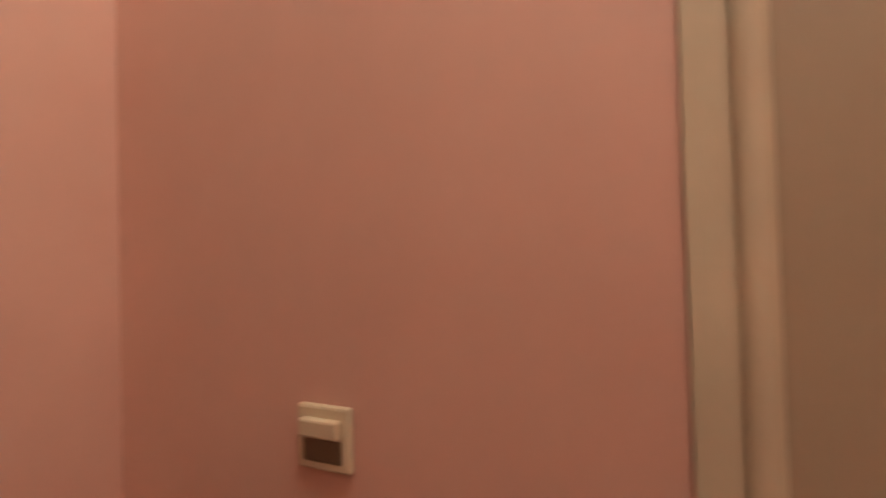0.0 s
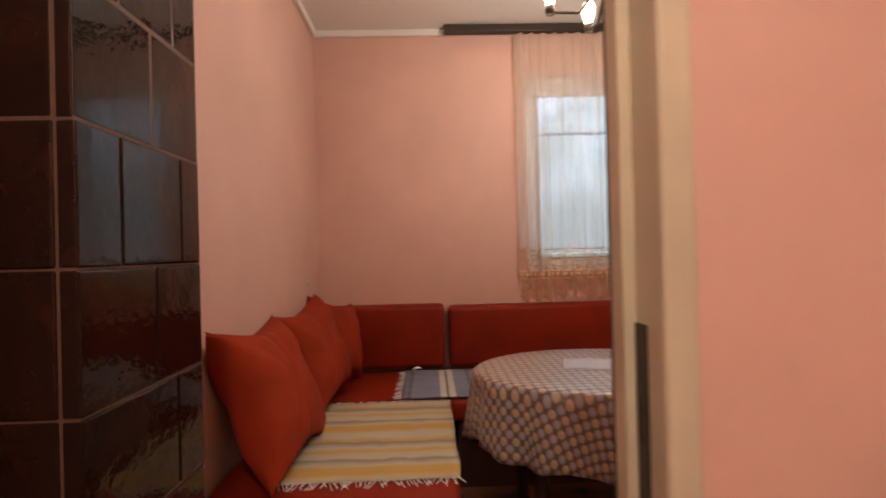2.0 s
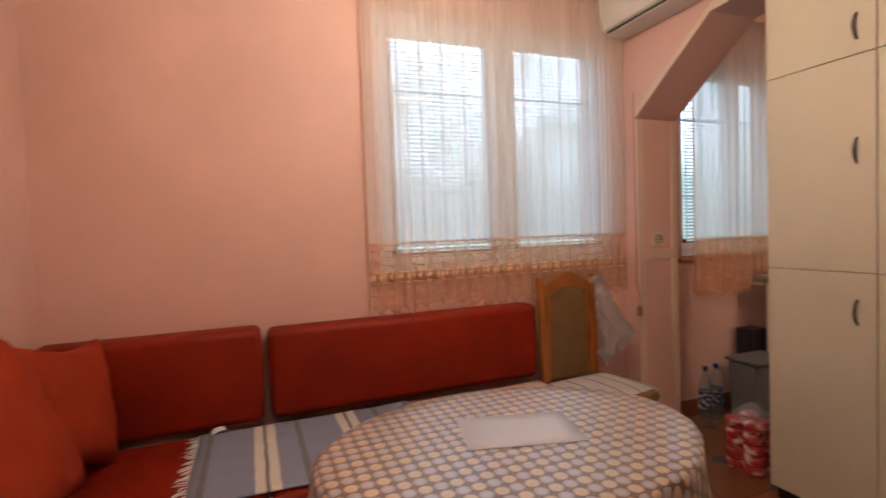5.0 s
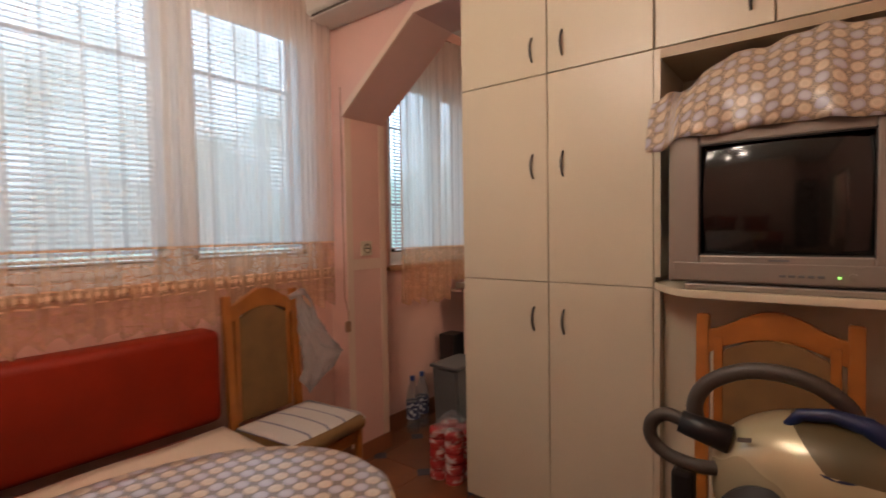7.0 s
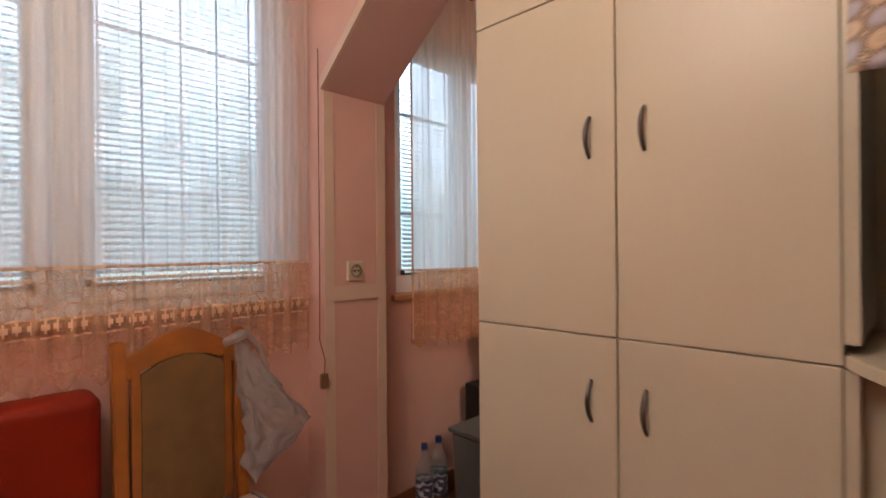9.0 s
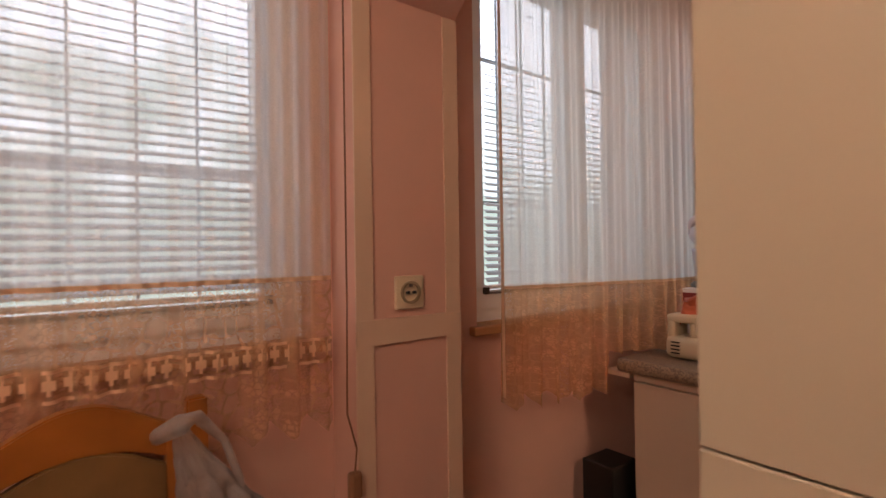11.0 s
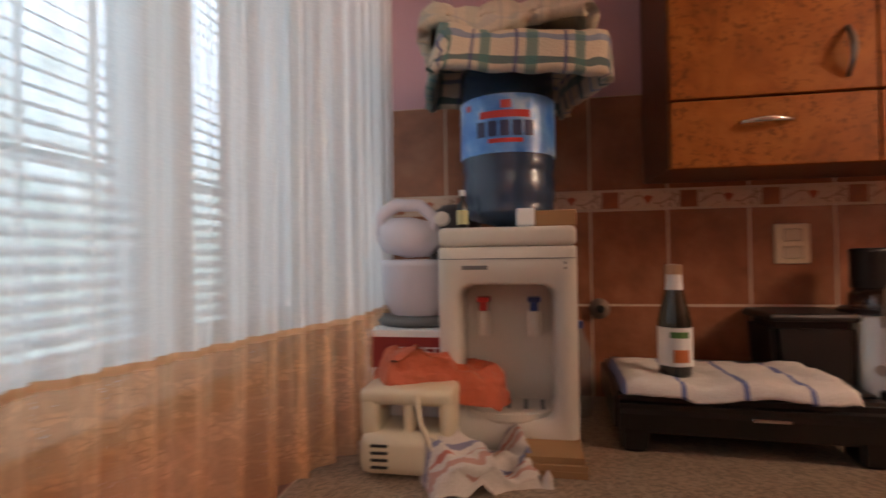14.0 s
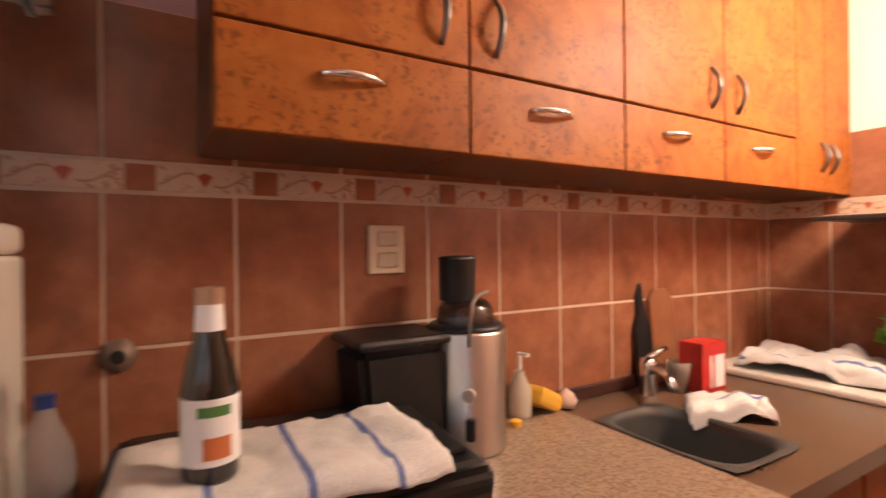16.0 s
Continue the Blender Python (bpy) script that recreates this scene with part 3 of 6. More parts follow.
# ---- table with its cloth ----
TX, TY, TZ, RX, RY = -1.565, -0.38, 0.755, 0.52, 0.375
table = thing("dining_table", pose(TX, TY, 0), "oval dining table hidden under a dotted cloth", "table")
part("tabletop", lathe([(0, 0.725), (0.98, 0.725), (1.0, 0.735), (1.0, 0.745), (0.98, 0.75), (0, 0.75)], 48, sx=RX - 0.01, sy=RY - 0.01), DARKWOOD, table)
for sx in (-1, 1):
    for sy in (-1, 1):
        part("leg", lathe([(0.026, 0), (0.032, 0.4), (0.035, 0.725)], 10, at=(sx * 0.30, sy * 0.20, 0)), DARKWOOD, table)


def tablecloth():
    bm = bmesh.new()
    uvl = bm.loops.layers.uv.new("UVMap")
    seg, rings = 96, []
    flat = {}
    for k in range(0, 19):
        ring = []
        for i in range(seg):
            a = 2 * math.pi * i / seg
            ca, sa = math.cos(a), math.sin(a)
            if k <= 8:
                s = k / 8
                p = Vector((RX * s * ca, RY * s * sa, 0.752))
                f = (RX * s * ca, RY * s * sa)
            else:
                t = (k - 8) / 10
                fold = math.sin(a * 11 + 1.3 * math.sin(a * 3)) * 0.022 + 0.012 * math.sin(a * 23 + 2)
                drop = 0.25 + 0.05 * abs(math.cos(2 * a + 0.6)) + 0.015 * math.sin(a * 7)
                out = 0.010 + 0.035 * t + fold * t
                zz = 0.752 - drop * t if k > 9 else 0.742
                p = Vector(((RX + out) * ca, (RY + out) * sa, zz))
                f = ((RX + drop * t) * ca, (RY + drop * t) * sa)
            v = bm.verts.new(p)
            flat[v] = f
            ring.append(v)
            if k == 0:
                break
        rings.append(ring)
    for a, b in zip(rings, rings[1:]):
        for i in range(seg):
            j = (i + 1) % seg
            vs = (a[0], b[i], b[j]) if len(a) == 1 else (a[i], b[i], b[j], a[j])
            fc = bm.faces.new(vs)
            for lp in fc.loops:
                lp[uvl].uv = flat[lp.vert]
    ob = part("tablecloth", bm, DOTS, smooth=True)
    ob.location = (TX, TY, 0)
    md = ob.modifiers.new("thick", "SOLIDIFY")
    md.thickness = 0.002
    md.offset = 1
    return tagged(ob, "brown oilcloth with lilac and cream discs draped over the table", "tablecloth")


tablecloth()
SHEETFILM, _n, _b = mat("frosted_film")
_b.inputs["Base Color"].default_value = (0.74, 0.75, 0.82, 1)
_b.inputs["Alpha"].default_value = 0.5
_b.inputs["Roughness"].default_value = 0.4
pap = part("paper_sheet", sheet(6, 4, lambda u, v: ((u - 0.5) * 0.32, (v - 0.5) * 0.21, 0.0012 + 0.001 * math.sin(6 * u)), 0.0006), SHEETFILM, smooth=True)
pap.matrix_world = pose(-1.54, -0.36, 0.756, 0, 0, -14)
tagged(pap, "pale translucent sheet lying on the tablecloth", "paper")


# ---- dining chairs ----
def dining_chair(m, label, cloth=True):
    top = thing("dining_chair", m, label, "chair", "dining chairs")
    W2_, D = 0.215, 0.41
    for sx in (-1, 1):
        pts = [(sx * 0.185, 0.0, 0.0), (sx * 0.185, 0.0, 0.45), (sx * 0.185, 0.03, 1.035)]
        bm = bmesh.new()
        for (ax, ay, az), (bx_, by, bz) in zip(pts, pts[1:]):
            vs = [bm.verts.new((x + dx, y + dy, z)) for (x, y, z) in ((ax, ay, az), (bx_, by, bz)) for dx in (-0.019, 0.019) for dy in (-0.015, 0.015)]
            for f in ((0, 1, 3, 2), (4, 6, 7, 5), (0, 4, 5, 1), (2, 3, 7, 6), (0, 2, 6, 4), (1, 5, 7, 3)):
                bm.faces.new([vs[i] for i in f])
        bmesh.ops.remove_doubles(bm, verts=bm.verts[:], dist=0.0005)
        bmesh.ops.recalc_face_normals(bm, faces=bm.faces[:])
        bmesh.ops.bevel(bm, geom=bm.edges[:], offset=0.004, segments=2, affect="EDGES")
        part("back_post", bm, CHAIRWOOD, top)
        part("leg", lathe([(0.015, 0), (0.02, 0.38), (0.02, 0.41)], 8, at=(sx * 0.19, -D + 0.02, 0)), CHAIRWOOD, top)
        part("rail", box(sx * 0.142 - 0.013, sx * 0.142 + 0.013, 0.010, 0.034, 0.46, 0.97, 0.003), CHAIRWOOD, top)
    n = 16
    crest = [(-0.168 + 0.336 * i / n, 0.990 + 0.066 * math.sin(math.pi * i / n) ** 1.6) for i in range(n + 1)]
    low = [(0.168 - 0.336 * i / n, 0.915 + 0.055 * math.sin(math.pi * i / n) ** 0.8) for i in range(n + 1)]
    part("crest_rail", prism(crest + low, "y", 0.012, 0.040, 0.003), CHAIRWOOD, top)
    pn = [(-0.131, 0.46), (0.131, 0.46)] + [(0.131 - 0.262 * i / 12, 0.925 + 0.05 * math.sin(math.pi * i / 12)) for i in range(13)]
    part("back_panel", prism(pn, "y", 0.008, 0.030, 0.004), CHAIRCLOTH, top, "brown upholstered back panel")
    part("seat", cushion(-W2_, W2_, -D - 0.02, -0.02, 0.40, 0.467, 0.030), CHAIRCLOTH, top, "brown upholstered seat", smooth=True)
    part("apron", boxes((-0.20, 0.20, -D + 0.015, -D + 0.035, 0.34, 0.405), (-0.20, -0.18, -D + 0.035, -0.02, 0.34, 0.405), (0.18, 0.20, -D + 0.035, -0.02, 0.34, 0.405)), CHAIRWOOD, top)
    return top


dining_chair(pose(-0.555, 0.765, 0, 0, 0, 6), "honey wood dining chair beside the red bench")
dining_chair(pose(-0.165, -1.19, 0, 0, 0, -90), "honey wood dining chair pushed under the television shelf")
sc = part("seat_cloth", sheet(10, 10, lambda u, v: ((u - 0.5) * 0.415, -0.04 - 0.375 * v, 0.468 + 0.018 * math.sin(math.pi * u) * math.sin(math.pi * v) ** 0.5 - (0.02 if v > 0.95 else 0)), 0.004), SEATCLOTH, smooth=True)
sc.matrix_world = pose(-0.555, 0.755, 0.003, 0, 0, 6)
tagged(sc, "white cloth with grey stripes on the chair seat", "cloth")


def carrier_bag():
    m, nt, b = mat("thin_white_plastic_film")
    b.inputs["Base Color"].default_value = (0.55, 0.52, 0.52, 1)
    b.inputs["Roughness"].default_value = 0.28
    b.inputs["Alpha"].default_value = 0.44
    bump(nt, b, noise_fac(nt, coords(nt), 20, 5), 1.0, 0.05)
    def fn(u, v):
        a = 2 * math.pi * u
        w = float(np.interp(v, (0, 0.12, 0.4, 0.70, 0.87, 1), (0.010, 0.026, 0.070, 0.112, 0.082, 0.014)))
        cx = float(np.interp(v, (0, 0.3, 0.70, 1), (0.0, 0.055, 0.142, 0.070)))
        q = Vector((math.cos(a) * 3, math.sin(a) * 3, v * 7))
        wr = (0.020 * noise.noise(q) + 0.010 * noise.noise(q * 2.7) - 0.010 * abs(noise.noise(q * 1.9 + Vector((4, 1, 7))))) * min(1, v * 3)
        return (cx + (w + wr) * math.copysign(abs(math.cos(a)) ** 0.8, math.cos(a)), (0.42 * w + wr) * math.sin(a), -0.485 * v + 0.02 * math.cos(a) * v)
    ob = part("carrier_bag", sheet(64, 60, fn), m, smooth=True)
    ob.matrix_world = pose(-0.42, 0.70, 1.02)
    part("handle", tube([(-0.03, 0.02, -0.02), (0.0, -0.035, 0.01), (0.03, 0.0, 0.008), (0.075, 0.0, -0.045), (0.10, 0.0, -0.12), (0.10, 0.0, -0.17)], [0.014, 0.018, 0.012, 0.007, 0.008, 0.012], 9), m, ob, "twisted bag handle", smooth=True)
    return tagged(ob, "white plastic carrier bag hanging from the chair post", "bag")


carrier_bag()

# ---- fitted cupboards ----
CW, CT = 0.41, 2.62
HZ = {"top": 2.045, "tall": 1.568, "low": 0.933}


def bow_handle(parent, y, z, along="z", ln=0.10, x=0.0, out=-0.021, material=None):
    pts = arc((0, 0, -ln / 2), (2 * out, 0, 0), (0, 0, ln / 2), 12)
    if along == "y":
        pts = [Vector((p.x, p.z, 0)) for p in pts]
    h = part("handle", tube([(x + p.x, y + p.y, z + p.z) for p in pts], [0.0042 + 0.0020 * math.sin(math.pi * i / 12) for i in range(13)], 8), material or METAL, parent, "curved metal bow handle", smooth=True)
    return h


def cupboard(y1, y0, hinge, label):
    """One tall unit from y0 to y1 with three doors."""
    top = thing("tall_cupboard", pose(0, 0, 0), label, "cupboard", "fitted cupboards")
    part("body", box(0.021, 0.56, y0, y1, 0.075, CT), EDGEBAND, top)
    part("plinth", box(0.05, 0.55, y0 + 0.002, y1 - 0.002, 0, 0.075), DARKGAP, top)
    g = 0.0016
    for z0, z1, key in ((0.078, 1.0885, "low"), (1.0915, 1.9350, "tall"), (1.9385, 2.52, "top")):
        d = part("door", box(0.0, 0.019, y0 + g, y1 - g, z0, z1, 0.002, 1), LAMINATE, top)
        bow_handle(d, y0 + 0.066 if hinge > 0 else y1 - 0.066, HZ[key])
    part("cornice", box(0.0, 0.02, y0, y1, 2.525, CT), LAMINATE, top)
    return top


cupboard(0.014, -CW, 1, "tall cream laminate cupboard with three stacked doors")
cupboard(-CW - 0.001, -2 * CW, -1, "tall cream laminate cupboard beside the television niche")
nk_ = thing("narrow_cupboard", pose(0, 0, 0), "narrow cream cupboard set back in the kitchen passage", "cupboard", "fitted cupboards")
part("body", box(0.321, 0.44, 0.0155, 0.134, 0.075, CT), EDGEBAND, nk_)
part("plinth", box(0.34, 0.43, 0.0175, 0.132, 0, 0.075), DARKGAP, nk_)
part("end_panel", box(0.3, 0.44, 0.1345, 0.138, 0.075, CT), LAMINATE, nk_)
bow_handle(part("door", box(0.30, 0.319, 0.0165, 0.134, 0.078, 1.62, 0.002, 1), LAMINATE, nk_), 0.102, 1.045, ln=0.115, x=0.30)
part("door", box(0.30, 0.319, 0.0165, 0.134, 1.625, CT, 0.002, 1), LAMINATE, nk_)
N0, N1 = -2 * CW - 0.001, -1.56
niche = thing("television_cupboard", pose(0, 0, 0), "cream cupboard with an open television niche and shelf", "cupboard", "fitted cupboards")
part("side_panel", box(0.0, 0.55, N0 - 0.022, N0, 1.13, 1.934), LAMINATE, niche)
part("side_panel", box(0.0, 0.55, N1, N1 + 0.022, 0, 2.52), LAMINATE, niche)
part("back_panel", box(0.36, 0.37, N1 + 0.022, N0 - 0.001, 1.113, 1.934), LAMINATE, niche)
part("back_panel", box(0.05, 0.06, N1 + 0.022, N0 - 0.021, 0.0, 1.086), LAMINATE, niche)
part("side_panel", box(0.0, 0.359, N0 - 0.02, N0, 0.0, 1.085), LAMINATE, niche)
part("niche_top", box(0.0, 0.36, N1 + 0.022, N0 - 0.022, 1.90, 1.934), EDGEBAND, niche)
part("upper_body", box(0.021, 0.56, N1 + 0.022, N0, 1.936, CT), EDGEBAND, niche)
ys = (N0 - 0.002, -1.178, -1.538)
for a, b in zip(ys, ys[1:]):
    d = part("door", box(0.0, 0.019, b + 0.003, a - 0.003, 1.939, 2.52, 0.002, 1), LAMINATE, niche)
    bow_handle(d, b + 0.066 if a > -1 else a - 0.066, 2.04)
part("cornice", box(0.0, 0.02, N1, N0, 2.525, CT), LAMINATE, niche)
shelf = [(0.35, N0 - 0.001), (0.35, N1 + 0.022), (-0.20, N1 + 0.022)] + [(-0.20 + 0.2 * (i / 8) ** 2.2, N0 - 0.20 + 0.199 * (i / 8)) for i in range(9)]
part("shelf", prism(shelf, "z", 1.088, 1.112, 0.003), LAMINATE, niche, "cream shelf with a rounded corner")

# ---- television ----
tv = thing("television", pose(-0.15, -1.205, 1.135), "silver tube television on the cupboard shelf", "television")
part("front_bezel", boxes((0, 0.09, -0.30, -0.205, 0, 0.47), (0, 0.09, 0.212, 0.30, 0, 0.47), (0, 0.09, -0.205, 0.212, 0, 0.085), (0, 0.09, -0.205, 0.212, 0.425, 0.47), bevel=0.006), SILVER, tv)
_o = part("housing", prism([(-0.29, 0.09), (0.29, 0.09), (0.22, 0.42), (-0.22, 0.42)], "z", 0.01, 0.46, 0.01), GREY, tv)
_o.matrix_local = Matrix(((0, 1, 0, 0), (1, 0, 0, 0), (0, 0, 1, 0), (0, 0, 0, 1)))
part("screen", sheet(28, 20, lambda u, v: (0.038 - 0.020 * (1 - (2 * u - 1) ** 2) - 0.020 * (1 - (2 * v - 1) ** 2), -0.206 + 0.419 * u, 0.084 + 0.342 * v)), SCREEN, tv, "dark glass tube screen", smooth=True)
part("screen_rim", boxes((0.004, 0.02, -0.211, -0.203, 0.08, 0.43), (0.004, 0.02, 0.210, 0.218, 0.08, 0.43), (0.004, 0.02, -0.203, 0.210, 0.080, 0.088), (0.004, 0.02, -0.203, 0.210, 0.422, 0.430)), BLACK, tv)
part("lower_panel", box(-0.006, 0.0, -0.285, 0.285, 0.006, 0.062, 0.003), SILVER, tv)
for i in range(5):
    part("button", box(-0.010, -0.005, -0.012 - 0.022 * i, 0.004 - 0.022 * i, 0.024, 0.032, 0.002), GREY, tv)
pl, ntl, bl = mat("green_power_light")
bl.inputs["Emission Color"].default_value, bl.inputs["Emission Strength"].default_value = (0.2, 1, 0.1, 1), 2.0
part("power_light", box(-0.010, -0.005, -0.135, -0.128, 0.025, 0.031), pl, tv, "small green power light")
_o = part("knob", lathe([(0.010, 0), (0.010, 0.006), (0, 0.007)], 14), SILVER, tv)
_o.matrix_local = pose(-0.006, -0.16, 0.03, 0, -90, 0)
part("maker_mark", box(-0.0035, -0.001, -0.02, 0.03, 0.068, 0.074), GREY, tv)
part("swivel_plate", box(-0.02, 0.30, -0.27, 0.25, -0.023, -0.004, 0.004), SILVER, tv)


def tv_cover():
    bm = bmesh.new()
    uvl = bm.loops.layers.uv.new("UVMap")
    nu, nv = 44, 30
    g = []
    for i in range(nu + 1):
        row = []
        y = -1.535 + 0.692 * i / nu
        crown = float(np.interp(y, (-1.535, -1.25, -1.07, -1.0, -0.92, -0.843), (1.872, 1.878, 1.852, 1.812, 1.765, 1.735))) + 0.008 * math.sin(y * 23) + 0.005 * math.sin(y * 61)
        side = min(1, max(0, (y + 0.925) / 0.025))
        run, last = 0.0, None
        for j in range(nv + 1):
            s = j / nv
            if s < 0.45:
                q = s / 0.45
                x = (0.28 - 0.32 * q) * (1 - 0.85 * side) - 0.10 * side
                z = crown - 0.06 * (1 - q) ** 2
            else:
                q = (s - 0.45) / 0.55
                x = -0.04 - 0.128 * math.sin(q * 1.5) * (1 - 0.4 * side) - 0.06 * side - 0.008 * math.sin(y * 38 + 2 * q) * q
                low = 1.592 + 0.006 * math.sin(y * 14) - 0.045 * side
                z = crown + (low - crown) * (q ** 1.25)
            p = Vector((x, y, z + 0.006 * noise.noise(Vector((x * 12, y * 12, z * 12)))))
            p.x += 0.009 * noise.noise(Vector((3 + y * 22, z * 30, 1.5))) + 0.005 * noise.noise(Vector((y * 60, z * 60, 4.5)))
            run += (p - last).length if j else 0.0
            last = p
            row.append((bm.verts.new(p), (y, run)))
        g.append(row)
    for i in range(nu):
        for j in range(nv):
            cs = (g[i][j], g[i + 1][j], g[i + 1][j + 1], g[i][j + 1])
            f = bm.faces.new([c[0] for c in cs])
            for lp, c in zip(f.loops, cs):
                lp[uvl].uv = c[1]
    ob = part("television_cover", bm, DOTS_SMALL, smooth=True)
    ob.modifiers.new("thick", "SOLIDIFY").thickness = 0.003
    return tagged(ob, "dotted oilcloth bundled over the television", "cover")


tv_cover()


# ---- vacuum cleaner on the chair ----
def vacuum_cleaner():
    gold = surface("champagne_metallic_plastic", (0.48, 0.41, 0.25), 0.28, 0.30, vary=0.06, coat=0.6, relief=0.0)
    hose = surface("grey_ribbed_hose", (0.055, 0.043, 0.034), 0.45, vary=0.15)
    top = thing("vacuum_cleaner", pose(-0.40, -1.27, 0.468), "champagne and blue vacuum cleaner on the chair seat", "vacuum cleaner")
    olive = surface("olive_recess_plastic", (0.10, 0.075, 0.035), 0.32, 0.2, vary=0.1, relief=0.0)
    navy = surface("navy_handle_plastic", (0.008, 0.018, 0.07), 0.38, vary=0.1, relief=0.05)

    def shell(keep, grow):
        bm = bmesh.new()
        bmesh.ops.create_uvsphere(bm, u_segments=48, v_segments=32, radius=1)
        for co, no in keep:
            bmesh.ops.bisect_plane(bm, geom=bm.verts[:] + bm.edges[:] + bm.faces[:], plane_co=co, plane_no=no, clear_inner=True)
        for v in bm.verts:
            x, y, z = v.co * grow
            k = 1 - 0.22 * max(0, y)
            v.co = (0.155 * math.copysign(abs(x) ** 0.85, x) * k, -0.055 + 0.255 * math.copysign(abs(y) ** 0.8, y), 0.196 + 0.192 * math.copysign(abs(z) ** 0.7, z) * (1 - 0.18 * y * y))
        return bm
    part("body", shell((), 1.0), gold, top, smooth=True)
    part("top_deck", shell((((0, 0, 0.42), (0, -0.10, 1)), ((0, 0.22, 0.9), (0, -1, 0.40))), 1.008), olive, top, "olive grey upper deck", smooth=True)
    part("handle", tube([(-0.05, 0.030, 0.365), (-0.05, 0.010, 0.396), (-0.05, -0.05, 0.406), (-0.05, -0.11, 0.395), (-0.055, -0.155, 0.355)], [0.014, 0.015, 0.016, 0.022, 0.036], 14), navy, top, "dark blue carrying handle", smooth=True)
    part("vent_block", tube([(-0.072, -0.005, 0.350), (-0.075, -0.055, 0.350)], 0.014, 10), navy, top, smooth=True)
    _o = part("foot_button", lathe([(0, 0.016), (0.030, 0.012), (0.036, 0)], 18, sx=0.75, sy=1.5), navy, top, "dark blue foot button", smooth=True)
    _o.matrix_local = pose(-0.122, -0.065, 0.305, 0, -52, 0)
    _o = part("maker_mark", box(-0.006, 0.006, -0.016, 0.016, 0, 0.0012), DARKGAP, top)
    _o.matrix_local = pose(-0.098, 0.115, 0.326, -18, -42, 0)
    for sy in (-1, 1):
        _o = part("wheel", lathe([(0, 0), (0.09, 0), (0.112, 0.012), (0.112, 0.034), (0.085, 0.045), (0, 0.045)], 32), BLACK, top, "large dark wheel", smooth=False)
        _o.matrix_local = pose(-0.120, -0.065 - 0.130 * sy, 0.122, 0, -80, 0)
    part("intake", tube([(-0.05, 0.15, 0.300), (-0.055, 0.21, 0.314), (-0.06, 0.265, 0.328)], [0.036, 0.032, 0.029], 16), BLACK, top, "black hose cuff", smooth=True)
    part("clip", box(-0.06, 0.0, 0.235, 0.29, 0.10, 0.19, 0.012), BLACK, top, "black nozzle clip")

    def ribbed(pts, r):
        pts = [Vector(p) for p in pts]
        fine, rad = [], []
        n = len(pts)
        for i in range(n - 1):
            a, b, c, d = pts[max(0, i - 1)], pts[i], pts[i + 1], pts[min(n - 1, i + 2)]
            for k in range(16):
                t = k / 16
                fine.append(0.5 * ((2 * b) + (c - a) * t + (2 * a - 5 * b + 4 * c - d) * t * t + (3 * b - 3 * c + d - a) * t ** 3))
                rad.append(r + (0.0012 if len(fine) % 2 else -0.0008))
        return tube(fine, rad, 12)
    part("hose", ribbed(((-0.06, 0.25, 0.328), (-0.06, 0.30, 0.338), (-0.06, 0.335, 0.312), (-0.06, 0.338, 0.268), (-0.06, 0.30, 0.232), (-0.06, 0.23, 0.218), (-0.04, 0.15, 0.22)), 0.018), hose, top, "grey ribbed suction hose", smooth=True)
    part("hose", ribbed(((-0.03, 0.225, 0.31), (-0.03, 0.236, 0.37), (-0.03, 0.205, 0.430), (-0.03, 0.13, 0.474), (-0.03, 0.05, 0.482), (-0.03, -0.02, 0.466), (-0.02, -0.075, 0.425), (0.0, -0.105, 0.36)), 0.020), hose, top, "grey ribbed suction hose", smooth=True)
    return top


vacuum_cleaner()


